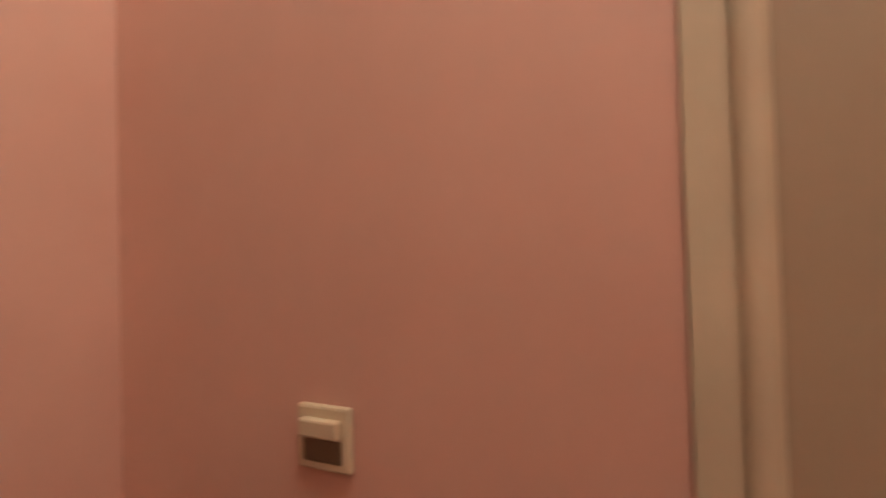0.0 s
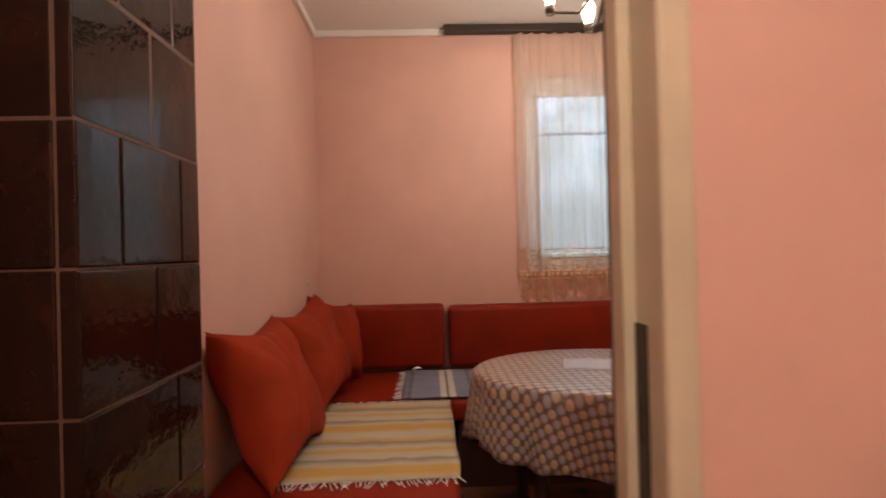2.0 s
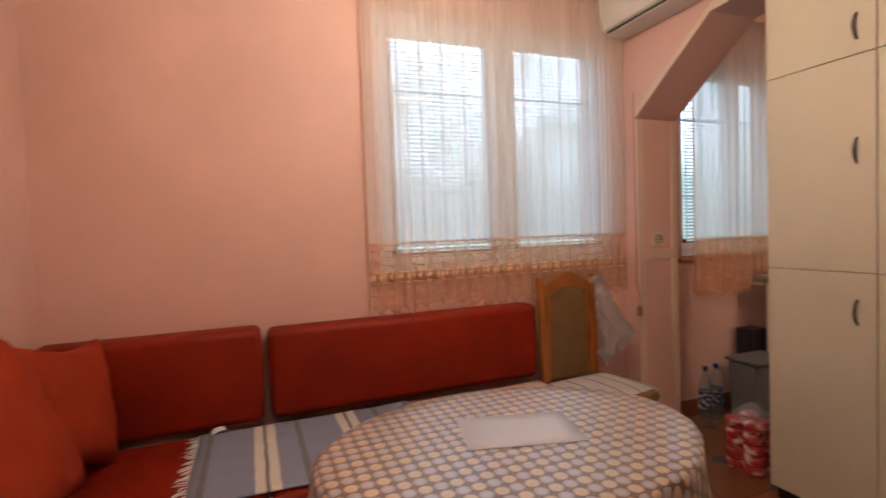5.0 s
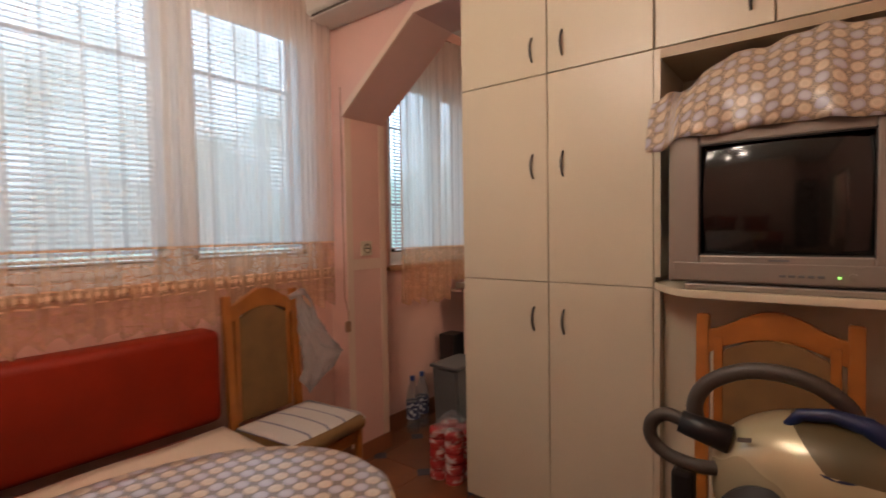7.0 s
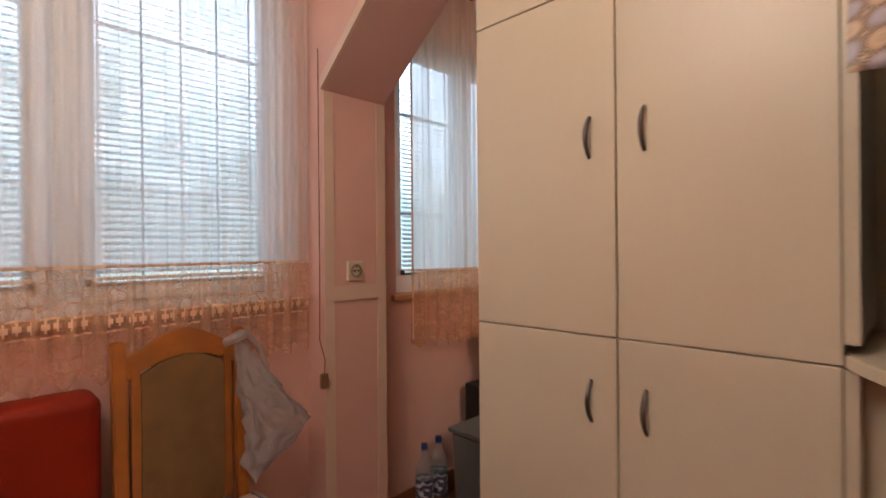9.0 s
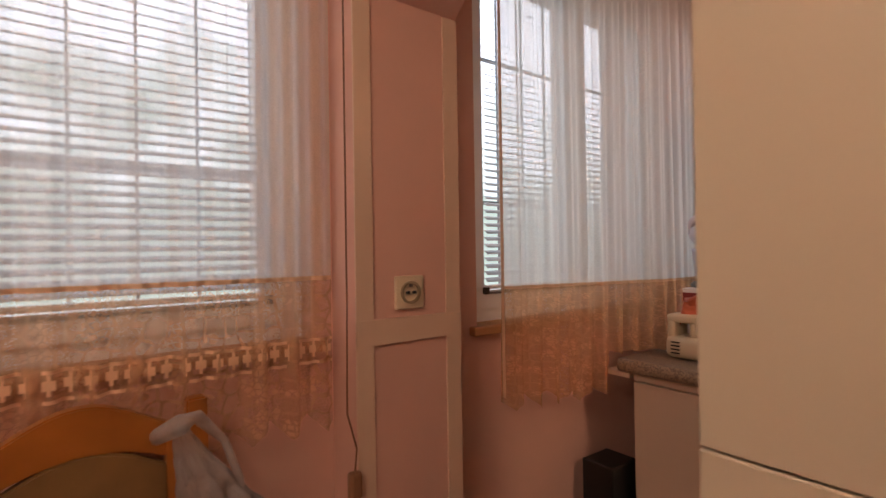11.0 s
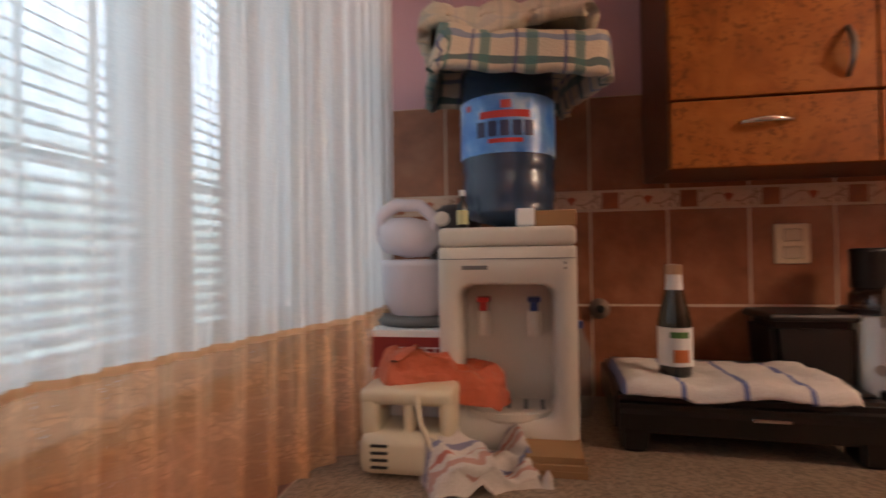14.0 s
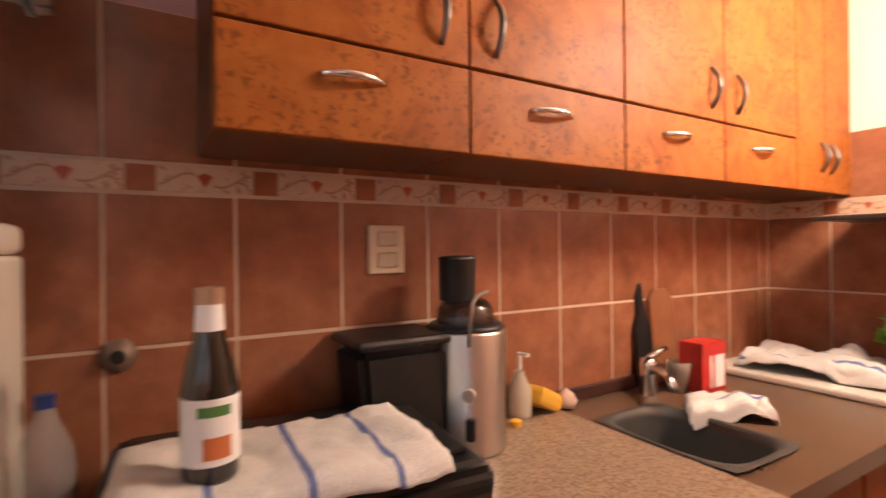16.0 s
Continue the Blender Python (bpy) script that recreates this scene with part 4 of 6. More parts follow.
# ---- curtains ----
def sheer(name, opacity, colour, lace=0.0, glow=None, through_=0.72):
    m, nt, b = mat(name)
    nt.nodes.remove(b)
    co = coords(nt)
    streak = node(nt, "ShaderNodeTexNoise", Scale=1.0, Detail=3.0)
    nt.links.new(coords(nt, (15, 0, 0.5)), streak.inputs["Vector"])
    weave = noise_fac(nt, coords(nt, (1, 0.05, 1)), 380, 2)
    op = calc(nt, "MULTIPLY_ADD", streak.outputs["Fac"], 0.30, opacity - 0.15)
    op = calc(nt, "ADD", op, calc(nt, "MULTIPLY", calc(nt, "SUBTRACT", weave, 0.5), 0.25))
    if lace:
        vo = node(nt, "ShaderNodeTexVoronoi", Scale=lace, Randomness=0.55)
        vo.feature = "DISTANCE_TO_EDGE"
        nt.links.new(coords(nt, (1, 0, 1)), vo.inputs["Vector"])
        thread = calc(nt, "LESS_THAN", vo.outputs["Distance"], 0.07)
        fine = node(nt, "ShaderNodeTexVoronoi", Scale=lace * 3.1)
        fine.feature = "DISTANCE_TO_EDGE"
        nt.links.new(coords(nt, (1, 0, 1)), fine.inputs["Vector"])
        flower = calc(nt, "MULTIPLY", calc(nt, "GREATER_THAN", noise_fac(nt, coords(nt, (1, 0, 1)), lace * 0.55, 2), 0.55), calc(nt, "GREATER_THAN", fine.outputs["Distance"], 0.09))
        op = calc(nt, "MULTIPLY_ADD", calc(nt, "MAXIMUM", calc(nt, "MULTIPLY", thread, 0.35), flower), 0.14, calc(nt, "MULTIPLY", op, 0.66))
    df = node(nt, "ShaderNodeBsdfDiffuse", Color=(*colour, 1))
    tl = node(nt, "ShaderNodeBsdfTranslucent", Color=(*(glow or colour), 1))
    tr = nt.nodes.new("ShaderNodeBsdfTransparent")
    m1, m2 = nt.nodes.new("ShaderNodeMixShader"), nt.nodes.new("ShaderNodeMixShader")
    m1.inputs[0].default_value = through_
    nt.links.new(df.outputs[0], m1.inputs[1])
    nt.links.new(tl.outputs[0], m1.inputs[2])
    cl = nt.nodes.new("ShaderNodeClamp")
    nt.links.new(op, cl.inputs[0])
    nt.links.new(cl.outputs[0], m2.inputs[0])
    nt.links.new(tr.outputs[0], m2.inputs[1])
    nt.links.new(m1.outputs[0], m2.inputs[2])
    nt.links.new(m2.outputs[0], nt.nodes["Material Output"].inputs[0])
    return m


SHEER = sheer("sheer_voile", 0.64, (0.95, 0.77, 0.58), glow=(0.94, 0.92, 0.92))
SHEER_KITCHEN = sheer("dense_voile", 0.75, (0.98, 0.93, 0.87), through_=0.90)
ROOMLACE = sheer("pale_peach_lace", 0.50, (0.93, 0.62, 0.40), 26.0)
LACE = sheer("peach_lace", 0.60, (0.96, 0.57, 0.31), 34.0)
HEMTAPE = surface("peach_hem_tape", (0.74, 0.50, 0.33), 0.8, vary=0.15)


def curtain(x0, x1, z_top, z_mid, z_low, y, folds, label, seed, lace, bend=lambda x: 0.0, lift=lambda x: 0.0):
    """A gathered curtain; bend draws it away from the wall, lift shortens its border."""
    top = thing("curtain", pose(0, y, 0), label, "curtain", "lace curtains")
    ph = seed * 1.7
    def fold(u, z):
        k = 0.013 + 0.007 * math.sin(3 * u + ph)
        return bend(x0 + (x1 - x0) * u) + k * math.sin(u * folds * 2 * math.pi + 1.4 * math.sin(5 * u + ph)) + 0.006 * math.sin(u * folds * 4.6 * math.pi + ph) + 0.004 * math.sin(z * 2 + 11 * u)
    n = folds * 12
    part("voile", sheet(n, 16, lambda u, v: (x0 + (x1 - x0) * u, fold(u, v), z_top + (z_mid - z_top) * v)), SHEER if lace is ROOMLACE else SHEER_KITCHEN, top, "sheer white voile", smooth=True)
    def lowf(u, v):
        ph_ = (u * (x1 - x0) / 0.085) % 1.0
        scal = 0.045 * (1 - abs(2 * ph_ - 1)) + 0.025 * noise.noise(Vector((u * 6, seed, 0)))
        x = x0 + (x1 - x0) * u
        up = lift(x)
        z = z_mid + (z_low + up - scal * (0.3 if up else 1.0) - z_mid) * v
        return (x, fold(u, 1) + 0.012 * v * math.sin(u * folds * 2 * math.pi), z)
    part("lace_border", sheet(n * 2, 8, lowf), lace, top, "peach lace border with scalloped edge", smooth=True)
    part("hem_tape", sheet(n, 1, lambda u, v: (x0 + (x1 - x0) * u, fold(u, 1) - 0.0015, z_mid - 0.010 * v)), HEMTAPE, top, smooth=True)
    part("side_hem", sheet(1, 24, lambda u, v: (x0 + 0.012 * u, fold(0, v) - 0.0015, z_top + (z_low - z_top) * v)), HEMTAPE, top, "peach side hem", smooth=True)
    if lace is ROOMLACE:
        # openwork band: two ribbons with a row of small crossed stitches between them
        def strip(za, h):
            return sheet(n, 1, lambda u, v: (x0 + (x1 - x0) * u, fold(u, 1) - 0.002, za - h * v))
        part("ribbon", strip(1.118, 0.007), HEMTAPE, top, smooth=True)
        part("ribbon", strip(1.066, 0.007), HEMTAPE, top, smooth=True)
        k = int((x1 - x0) / 0.03)
        for i in range(k):
            u = (i + 0.5) / k
            xx, yy = x0 + (x1 - x0) * u, fold(u, 1) - 0.003
            st = box(xx - 0.010, xx + 0.010, yy - 0.0006, yy, 1.084, 1.101)
            add_box(st, xx - 0.003, xx + 0.003, yy - 0.0012, yy - 0.0007, 1.074, 1.111)
            part("stitch", st, HEMTAPE, top)
    return top


curtain(-1.665, -0.075, 2.72, 1.262, 0.945, 0.835, 21, "sheer white room curtain with a peach lace border", 1, ROOMLACE)
curtain(0.475, 1.475, 2.60, 1.205, 0.865, 0.838, 15, "sheer white kitchen curtain with a peach lace border", 2, LACE,
        bend=lambda x: float(np.interp(x, (0.475, 0.75, 1.15, 1.475), (0.0, -0.05, -0.155, -0.135))), lift=lambda x: 0.10 if x > 0.905 else 0.0)
rail = thing("curtain_rail", pose(0, 0, 0), "dark brown curtain rail below the ceiling", "curtain rail")
part("board", box(-2.14, -0.07, 0.80, 0.86, 2.725, 2.775, 0.004), surface("dark_rail_wood", (0.03, 0.015, 0.01), 0.5, vary=0.3), rail)
rail2 = thing("curtain_rail", pose(0, 0, 0), "brown curtain rail over the kitchen window", "curtain rail")
part("board", box(0.38, 1.60, 0.81, 0.865, 2.60, 2.65, 0.004), surface("brown_rail_wood", (0.16, 0.06, 0.025), 0.5, vary=0.3), rail2)

# ---- cord switch beside the window ----
cs = thing("cord_switch", pose(-0.06, 0.755, 0.79), "small beige cord switch hanging on a brown flex", "switch")
part("switch_body", box(-0.016, 0.016, -0.012, 0.012, -0.030, 0.030, 0.008), surface("brown_switch_plastic", (0.26, 0.13, 0.07), 0.4), cs)
part("flex", tube([(0, 0, 0.02), (0.006, 0, 0.08), (-0.012, 0.01, 0.16), (-0.008, 0.012, 0.4), (-0.008, 0.012, 1.3)], 0.0022, 6), surface("brown_flex", (0.20, 0.09, 0.05), 0.6), cs)

# ---- air conditioner ----
ac = thing("air_conditioner", pose(PX0, 0.45, 2.42), "white wall air conditioner above the arch", "air conditioner")
prof = [(0.0, 0.0), (-0.10, 0.0), (-0.17, 0.03), (-0.195, 0.08), (-0.20, 0.22), (-0.17, 0.27), (0.0, 0.275)]
b_ = prism([(x, z) for x, z in prof], "y", -0.40, 0.40, 0.004)
part("housing", b_, WHITEPLASTIC, ac)
part("outlet", box(-0.165, -0.09, -0.36, 0.36, -0.004, 0.02), DARKGAP, ac, "dark air outlet slot")
part("louvre", box(-0.185, -0.10, -0.355, 0.355, -0.012, -0.006, 0.002), WHITEPLASTIC, ac)

# ---- chandelier over the table ----
ch = thing("ceiling_lamp", pose(CHANDELIER[0], CHANDELIER[1], H), "dark five-armed ceiling lamp with glass bulbs", "lamp")
iron = surface("dark_bronze", (0.04, 0.025, 0.015), 0.4, 0.6, vary=0.2)
part("canopy", lathe([(0, 0), (0.06, 0), (0.05, -0.03), (0.012, -0.04), (0.012, -0.3), (0.03, -0.33), (0.03, -0.40), (0, -0.42)], 20), iron, ch)
glow, ng, bg = mat("lit_bulb_glass")
bg.inputs["Emission Color"].default_value, bg.inputs["Emission Strength"].default_value = (1, 0.85, 0.6, 1), 14.0
for i in range(5):
    a = radians(20 + 72 * i)
    c, s_ = math.cos(a), math.sin(a)
    part("arm", tube([(0.02 * c, 0.02 * s_, -0.40), (0.12 * c, 0.12 * s_, -0.53), (0.24 * c, 0.24 * s_, -0.51)], 0.007, 8), iron, ch)
    cup = part("lamp_holder", lathe([(0.018, -0.02), (0.022, 0.0), (0.016, 0.02)], 12, at=(0.24 * c, 0.24 * s_, -0.50)), iron, ch)
    bl_ = part("bulb", lathe([(0, 0.0), (0.016, 0.0), (0.018, 0.02), (0.028, 0.05), (0.030, 0.075), (0.020, 0.10), (0.0, 0.108)], 14, at=(0.24 * c, 0.24 * s_, -0.485)), glow, ch, "lit glass bulb", smooth=True)
    bl_.visible_shadow = False
kl = thing("pendant_lamp", pose(KITCHEN_LAMP[0], KITCHEN_LAMP[1], 2.1), "round glass kitchen pendant lamp", "lamp")
part("cord", tube([(0, 0, 0), (0, 0, H - 2.1)], 0.004, 6), BLACK, kl)
gl_ = part("shade", lathe([(0.11, 0), (0.14, -0.03), (0.12, -0.08), (0.06, -0.11), (0, -0.115)], 28), glow, kl, "lit glass shade", smooth=True)
gl_.visible_shadow = False


# ---- tiled stove ----
def glaze():
    m, nt, b = mat("brown_glazed_stove_tile")
    co = coords(nt)
    oi = nt.nodes.new("ShaderNodeObjectInfo")
    f = noise_fac(nt, co, 7, 5, 0.65)
    c = ramp(nt, f, (0.25, (0.008, 0.003, 0.002)), (0.55, (0.022, 0.007, 0.004)), (0.8, (0.055, 0.016, 0.006)))
    c = mix(nt, calc(nt, "MULTIPLY", oi.outputs["Random"], 0.6), c, (0.014, 0.005, 0.004))
    nt.links.new(c, b.inputs["Base Color"])
    nt.links.new(calc(nt, "MULTIPLY_ADD", noise_fac(nt, co, 3, 3), 0.08, 0.03), b.inputs["Roughness"])
    b.inputs["Specular IOR Level"].default_value = 0.32
    bump(nt, b, noise_fac(nt, co, 11, 4), 0.35, 0.008)
    return m


GLAZE = glaze()
SX, SY0, SY1 = -2.797, -1.712, -1.317
stove = thing("tiled_stove", pose(0, 0, 0), "tall dark brown glazed tile stove in the corner", "stove")
part("core", boxes((-3.50, SX - 0.0035, SY0 + 0.0035, SY1, 0, 1.90), (-3.50, SX - 0.05, SY0 + 0.05, SY1 - 0.02, 1.90, 1.96)), STOVEJOINT, stove)


def stove_tile(x0, x1, y0, y1, z0, z1):
    part("tile", box(x0, x1, y0, y1, z0 + 0.0016, z1 - 0.0016, 0.0045, 3), GLAZE, stove, smooth=False)


for r in range(9):
    z0, z1 = max(0.0, 0.116 + 0.2265 * (r - 1)), 0.116 + 0.2265 * r
    if r == 8:
        z1 = 1.90
    dx = 0.0 if r < 7 else 0.003
    cut = [SY0] + [SY0 + 0.395 * q for q in {4: (0.72,), 6: (0.28, 0.79)}.get(r, (0.54,) if r % 2 else (0.3, 0.75))] + [SY1]
    for a, b in zip(cut, cut[1:]):
        stove_tile(SX - 0.03, SX - dx, a + 0.0015, b - 0.0015, z0, z1)
    cx = [SX - 0.032, SX - 0.16, SX - 0.38, -3.5] if r % 2 == 0 else [SX - 0.032, SX - 0.27, SX - 0.49, -3.5]
    for a, b in zip(cx, cx[1:]):
        stove_tile(b + 0.0015, a - 0.0015, SY0 + dx, SY0 + 0.03, z0, z1)

# ---- things on the floor by the arch ----
skirt = surface("brown_skirting_tile", (0.26, 0.095, 0.04), 0.35, vary=0.2, coat=0.3)
structure("baseboard", boxes((PX0 - 0.008, PX1 + 0.008, JY - 0.016, JY - 0.0085, 0, 0.10), (PX1 + 0.002, 0.94, WY - 0.009, WY, 0, 0.12), (PX0 - 0.009, PX0 - 0.001, JY - 0.008, WY - 0.01, 0, 0.12)), skirt, "brown tile skirting")


WRAPPER, _nt, _b = mat("navy_and_white_wrapper")
_nt.links.new(ramp(_nt, noise_fac(_nt, coords(_nt, (1, 1, 1.6)), 26, 2), (0.46, (0.03, 0.035, 0.09)), (0.52, (0.04, 0.05, 0.12)), (0.56, (0.55, 0.56, 0.60)), (0.7, (0.60, 0.60, 0.62))), _b.inputs["Base Color"])
_b.inputs["Roughness"].default_value = 0.3


def water_bottle(x, y, h, r, label, cap, z=0.0, band=True, film=None):
    top = thing("water_bottle", pose(x, y, z), label, "bottle", "plastic bottles")
    m = film
    part("bottle", lathe([(0, 0.004), (r * 0.9, 0), (r, 0.015), (r * 0.96, h * 0.22), (r, h * 0.3), (r, h * 0.58), (r * 0.9, h * 0.70), (r * 0.45, h * 0.85), (r * 0.32, h * 0.92)], 18), m, top, smooth=True)
    part("cap", lathe([(r * 0.36, h * 0.92), (r * 0.36, h * 0.995), (0, h)], 14), cap, top)
    if band:
        part("paper_band", lathe([(r * 1.012, h * 0.26), (r * 1.012, h * 0.56)], 18), WRAPPER, top)
    return top


def clear_plastic(name, colour, alpha):
    m, nt, b = mat(name)
    b.inputs["Base Color"].default_value = (*colour, 1)
    b.inputs["Roughness"].default_value = 0.08
    b.inputs["Alpha"].default_value = alpha
    b.inputs["Coat Weight"].default_value = 0.5
    return m


CLEAR = clear_plastic("clear_pet_plastic", (0.50, 0.54, 0.56), 0.26)
water_bottle(0.515, 0.80, 0.37, 0.045, "clear water bottle with a blue cap on the floor", BLUEPLASTIC, film=CLEAR)
water_bottle(0.625, 0.815, 0.37, 0.045, "clear water bottle with a dark wrapper on the floor", BLUEPLASTIC, film=CLEAR)
bin_ = thing("waste_bin", pose(0.77, 0.62, 0), "grey plastic waste bin standing by the window wall", "bin")
part("bin_body", prism([(-0.13, 0), (0.13, 0), (0.155, 0.42), (-0.155, 0.42)], "y", -0.10, 0.10, 0.012), GREY, bin_)
part("rim", boxes((-0.165, 0.165, -0.112, 0.112, 0.418, 0.44), bevel=0.006), GREY, bin_)
bx = part("black_box", box(0.875, 1.02, 0.735, 0.86, 0.0, 0.575, 0.006), BLACK)
tagged(bx, "narrow black box standing beside the base cabinet", "box")


def roll_pack():
    pk, nk, bk = mat("red_printed_film")
    v = noise_fac(nk, coords(nk, (1, 1, 2.0)), 14, 3)
    nk.links.new(ramp(nk, v, (0.36, (0.40, 0.03, 0.03)), (0.50, (0.42, 0.05, 0.05)), (0.56, (0.52, 0.22, 0.20)), (0.68, (0.60, 0.46, 0.44))), bk.inputs["Base Color"])
    bk.inputs["Roughness"].default_value = 0.18
    top = thing("tissue_pack", pose(0.20, 0.25, 0), "stacked pack of tissue rolls in red film", "tissue pack")
    for i in range(5):
        for dx, dy in ((-0.05, -0.05), (0.05, -0.05), (-0.05, 0.05), (0.05, 0.05)):
            part("roll", lathe([(0, 0), (0.043, 0), (0.050, 0.010), (0.050, 0.044), (0.043, 0.054), (0, 0.054)], 16, at=(dx, dy, 0.055 * i)), pk, top, smooth=True)
    part("film_knot", sheet(16, 8, lambda u, v: (0.09 * (1 - v) ** 0.7 * math.cos(6.283 * u) + 0.01 * math.sin(9 * u), 0.09 * (1 - v) ** 0.7 * math.sin(6.283 * u), 0.275 + 0.07 * v + 0.012 * math.sin(25 * u))), CLEAR, top, smooth=True)


roll_pack()

# ---- small marks on the pink side wall and a scrap on the bench ----
side_wall = bpy.data.objects["wall_left"]
crack = surface("bared_plaster", (0.36, 0.20, 0.14), 0.9, vary=0.3)
part("paint_crack", tube([(XL, -0.99, 1.245), (XL, -0.925, 1.232), (XL, -0.915, 1.19), (XL, -0.905, 1.16), (XL, -0.912, 1.12), (XL, -0.898, 1.085), (XL, -0.903, 1.06)],
                         [0.0008, 0.0016, 0.0012, 0.0022, 0.0012, 0.0034, 0.001], 6), crack, side_wall, "chipped crack in the paint")
part("paint_crack", tube([(XL, -1.02, 1.015), (XL, -0.95, 1.028), (XL, -0.905, 1.035)], [0.0008, 0.0016, 0.001], 6), crack, side_wall, "chipped crack in the paint")
hk = thing("wall_hook", pose(XL, 0.554, 1.085), "small white plastic hook on the pink wall", "hook")
part("back_plate", box(0.0, 0.004, -0.011, 0.011, -0.022, 0.026, 0.002), WHITEPLASTIC, hk)
part("prong", tube([(0.004, 0, -0.002), (0.016, 0, -0.012), (0.022, 0, -0.004), (0.022, 0, 0.006)], 0.003, 8), WHITEPLASTIC, hk)
scrap = part("paper_scrap", sheet(6, 4, lambda u, v: ((u - 0.5) * 0.06, (v - 0.5) * 0.035, 0.012 * math.sin(2.6 * u) + 0.006 * v), 0.001), PAPER, smooth=True)
scrap.matrix_world = pose(-2.37, 0.685, SEAT + 0.018, 0, 0, 20)
tagged(scrap, "small folded white paper scrap on the rug", "paper")


# ---- kitchen materials ----
def burl():
    m, nt, b = mat("orange_burl_laminate")
    co = coords(nt)
    w = nt.nodes.new("ShaderNodeTexNoise")
    w.inputs["Scale"].default_value, w.inputs["Detail"].default_value, w.inputs["Distortion"].default_value = 9.0, 7.0, 1.2
    nt.links.new(co, w.inputs["Vector"])
    c = ramp(nt, w.outputs["Fac"], (0.25, (0.19, 0.050, 0.009)), (0.42, (0.29, 0.086, 0.014)), (0.60, (0.345, 0.112, 0.019)), (0.8, (0.25, 0.073, 0.012)))
    eyes = calc(nt, "GREATER_THAN", noise_fac(nt, co, 75, 5, 0.75), 0.56)
    area = ramp(nt, noise_fac(nt, co, 10, 3), (0.38, (0, 0, 0)), (0.56, (1, 1, 1)))
    c = mix(nt, calc(nt, "MULTIPLY", eyes, calc(nt, "MULTIPLY", area, 0.62)), c, (0.085, 0.021, 0.005))
    nt.links.new(c, b.inputs["Base Color"])
    b.inputs["Roughness"].default_value = 0.5
    b.inputs["Specular IOR Level"].default_value = 0.2
    b.inputs["Coat Weight"].default_value = 0.0
    b.inputs["Coat Roughness"].default_value = 0.22
    return m


def granite():
    m, nt, b = mat("speckled_granite_top")
    co = coords(nt)
    v = node(nt, "ShaderNodeTexVoronoi", Scale=230.0)
    nt.links.new(co, v.inputs["Vector"])
    sep = nt.nodes.new("ShaderNodeSeparateColor")
    nt.links.new(v.outputs["Color"], sep.inputs[0])
    c = ramp(nt, sep.outputs[0], (0.0, (0.075, 0.052, 0.040)), (0.25, (0.15, 0.104, 0.075)), (0.5, (0.25, 0.177, 0.122)), (0.8, (0.35, 0.262, 0.19)))
    c = mix(nt, calc(nt, "MULTIPLY", noise_fac(nt, co, 6, 4), 0.5), c, (0.30, 0.20, 0.135))
    nt.links.new(c, b.inputs["Base Color"])
    b.inputs["Roughness"].default_value = 0.28
    return m


def wall_tile():
    m, nt, b = mat("mottled_brown_wall_tile")
    co = coords(nt)
    oi = nt.nodes.new("ShaderNodeObjectInfo")
    shift = nt.nodes.new("ShaderNodeVectorMath")
    shift.operation = "ADD"
    nt.links.new(co, shift.inputs[0])
    cx = nt.nodes.new("ShaderNodeCombineXYZ")
    nt.links.new(calc(nt, "MULTIPLY", oi.outputs["Random"], 37.0), cx.inputs[0])
    nt.links.new(cx.outputs[0], shift.inputs[1])
    f = noise_fac(nt, shift.outputs[0], 12, 5, 0.6)
    c = ramp(nt, f, (0.25, (0.19, 0.068, 0.034)), (0.5, (0.29, 0.112, 0.057)), (0.78, (0.40, 0.175, 0.095)))
    c = mix(nt, calc(nt, "MULTIPLY", oi.outputs["Random"], 0.25), c, (0.20, 0.072, 0.036))
    nt.links.new(c, b.inputs["Base Color"])
    b.inputs["Roughness"].default_value = 0.24
    bump(nt, b, noise_fac(nt, shift.outputs[0], 22, 3), 0.12, 0.003)
    return m


BURL, GRANITE, WTILE = burl(), granite(), wall_tile()
BURLEDGE = surface("dark_burl_carcass", (0.13, 0.04, 0.014), 0.45, vary=0.2)
SINKTOP = surface("brown_worktop", (0.13, 0.075, 0.045), 0.3, vary=0.18, big=5, fine=150, coat=0.2)
LISTCREAM, nl, blc = mat("cream_border_tile")
co_l = nl.nodes.new("ShaderNodeTexCoord")
sp_l = nl.nodes.new("ShaderNodeSeparateXYZ")
nl.links.new(co_l.outputs["Object"], sp_l.inputs[0])
al, zl = calc(nl, "ADD", sp_l.outputs[0], sp_l.outputs[1]), sp_l.outputs[2]
ax_l = calc(nl, "ABSOLUTE", al)
heart = calc(nl, "LESS_THAN", calc(nl, "ADD", calc(nl, "MULTIPLY", ax_l, 1.0), calc(nl, "ABSOLUTE", calc(nl, "SUBTRACT", zl, calc(nl, "MULTIPLY", ax_l, 0.55)))), 0.0125)
curve_l = calc(nl, "ABSOLUTE", calc(nl, "SUBTRACT", zl, calc(nl, "MULTIPLY", calc(nl, "SINE", calc(nl, "MULTIPLY", al, 62.0)), 0.011)))
sprig = calc(nl, "MULTIPLY", calc(nl, "LESS_THAN", curve_l, 0.0018), calc(nl, "GREATER_THAN", ax_l, 0.014))
leafs = calc(nl, "MULTIPLY", calc(nl, "GREATER_THAN", noise_fac(nl, coords(nl), 110, 2), 0.60), calc(nl, "GREATER_THAN", ax_l, 0.018))
cl_ = mix(nl, noise_fac(nl, coords(nl), 30, 3), (0.60, 0.43, 0.32), (0.50, 0.33, 0.23))
cl_ = mix(nl, calc(nl, "MULTIPLY", calc(nl, "MAXIMUM", sprig, leafs), 0.75), cl_, (0.24, 0.12, 0.06))
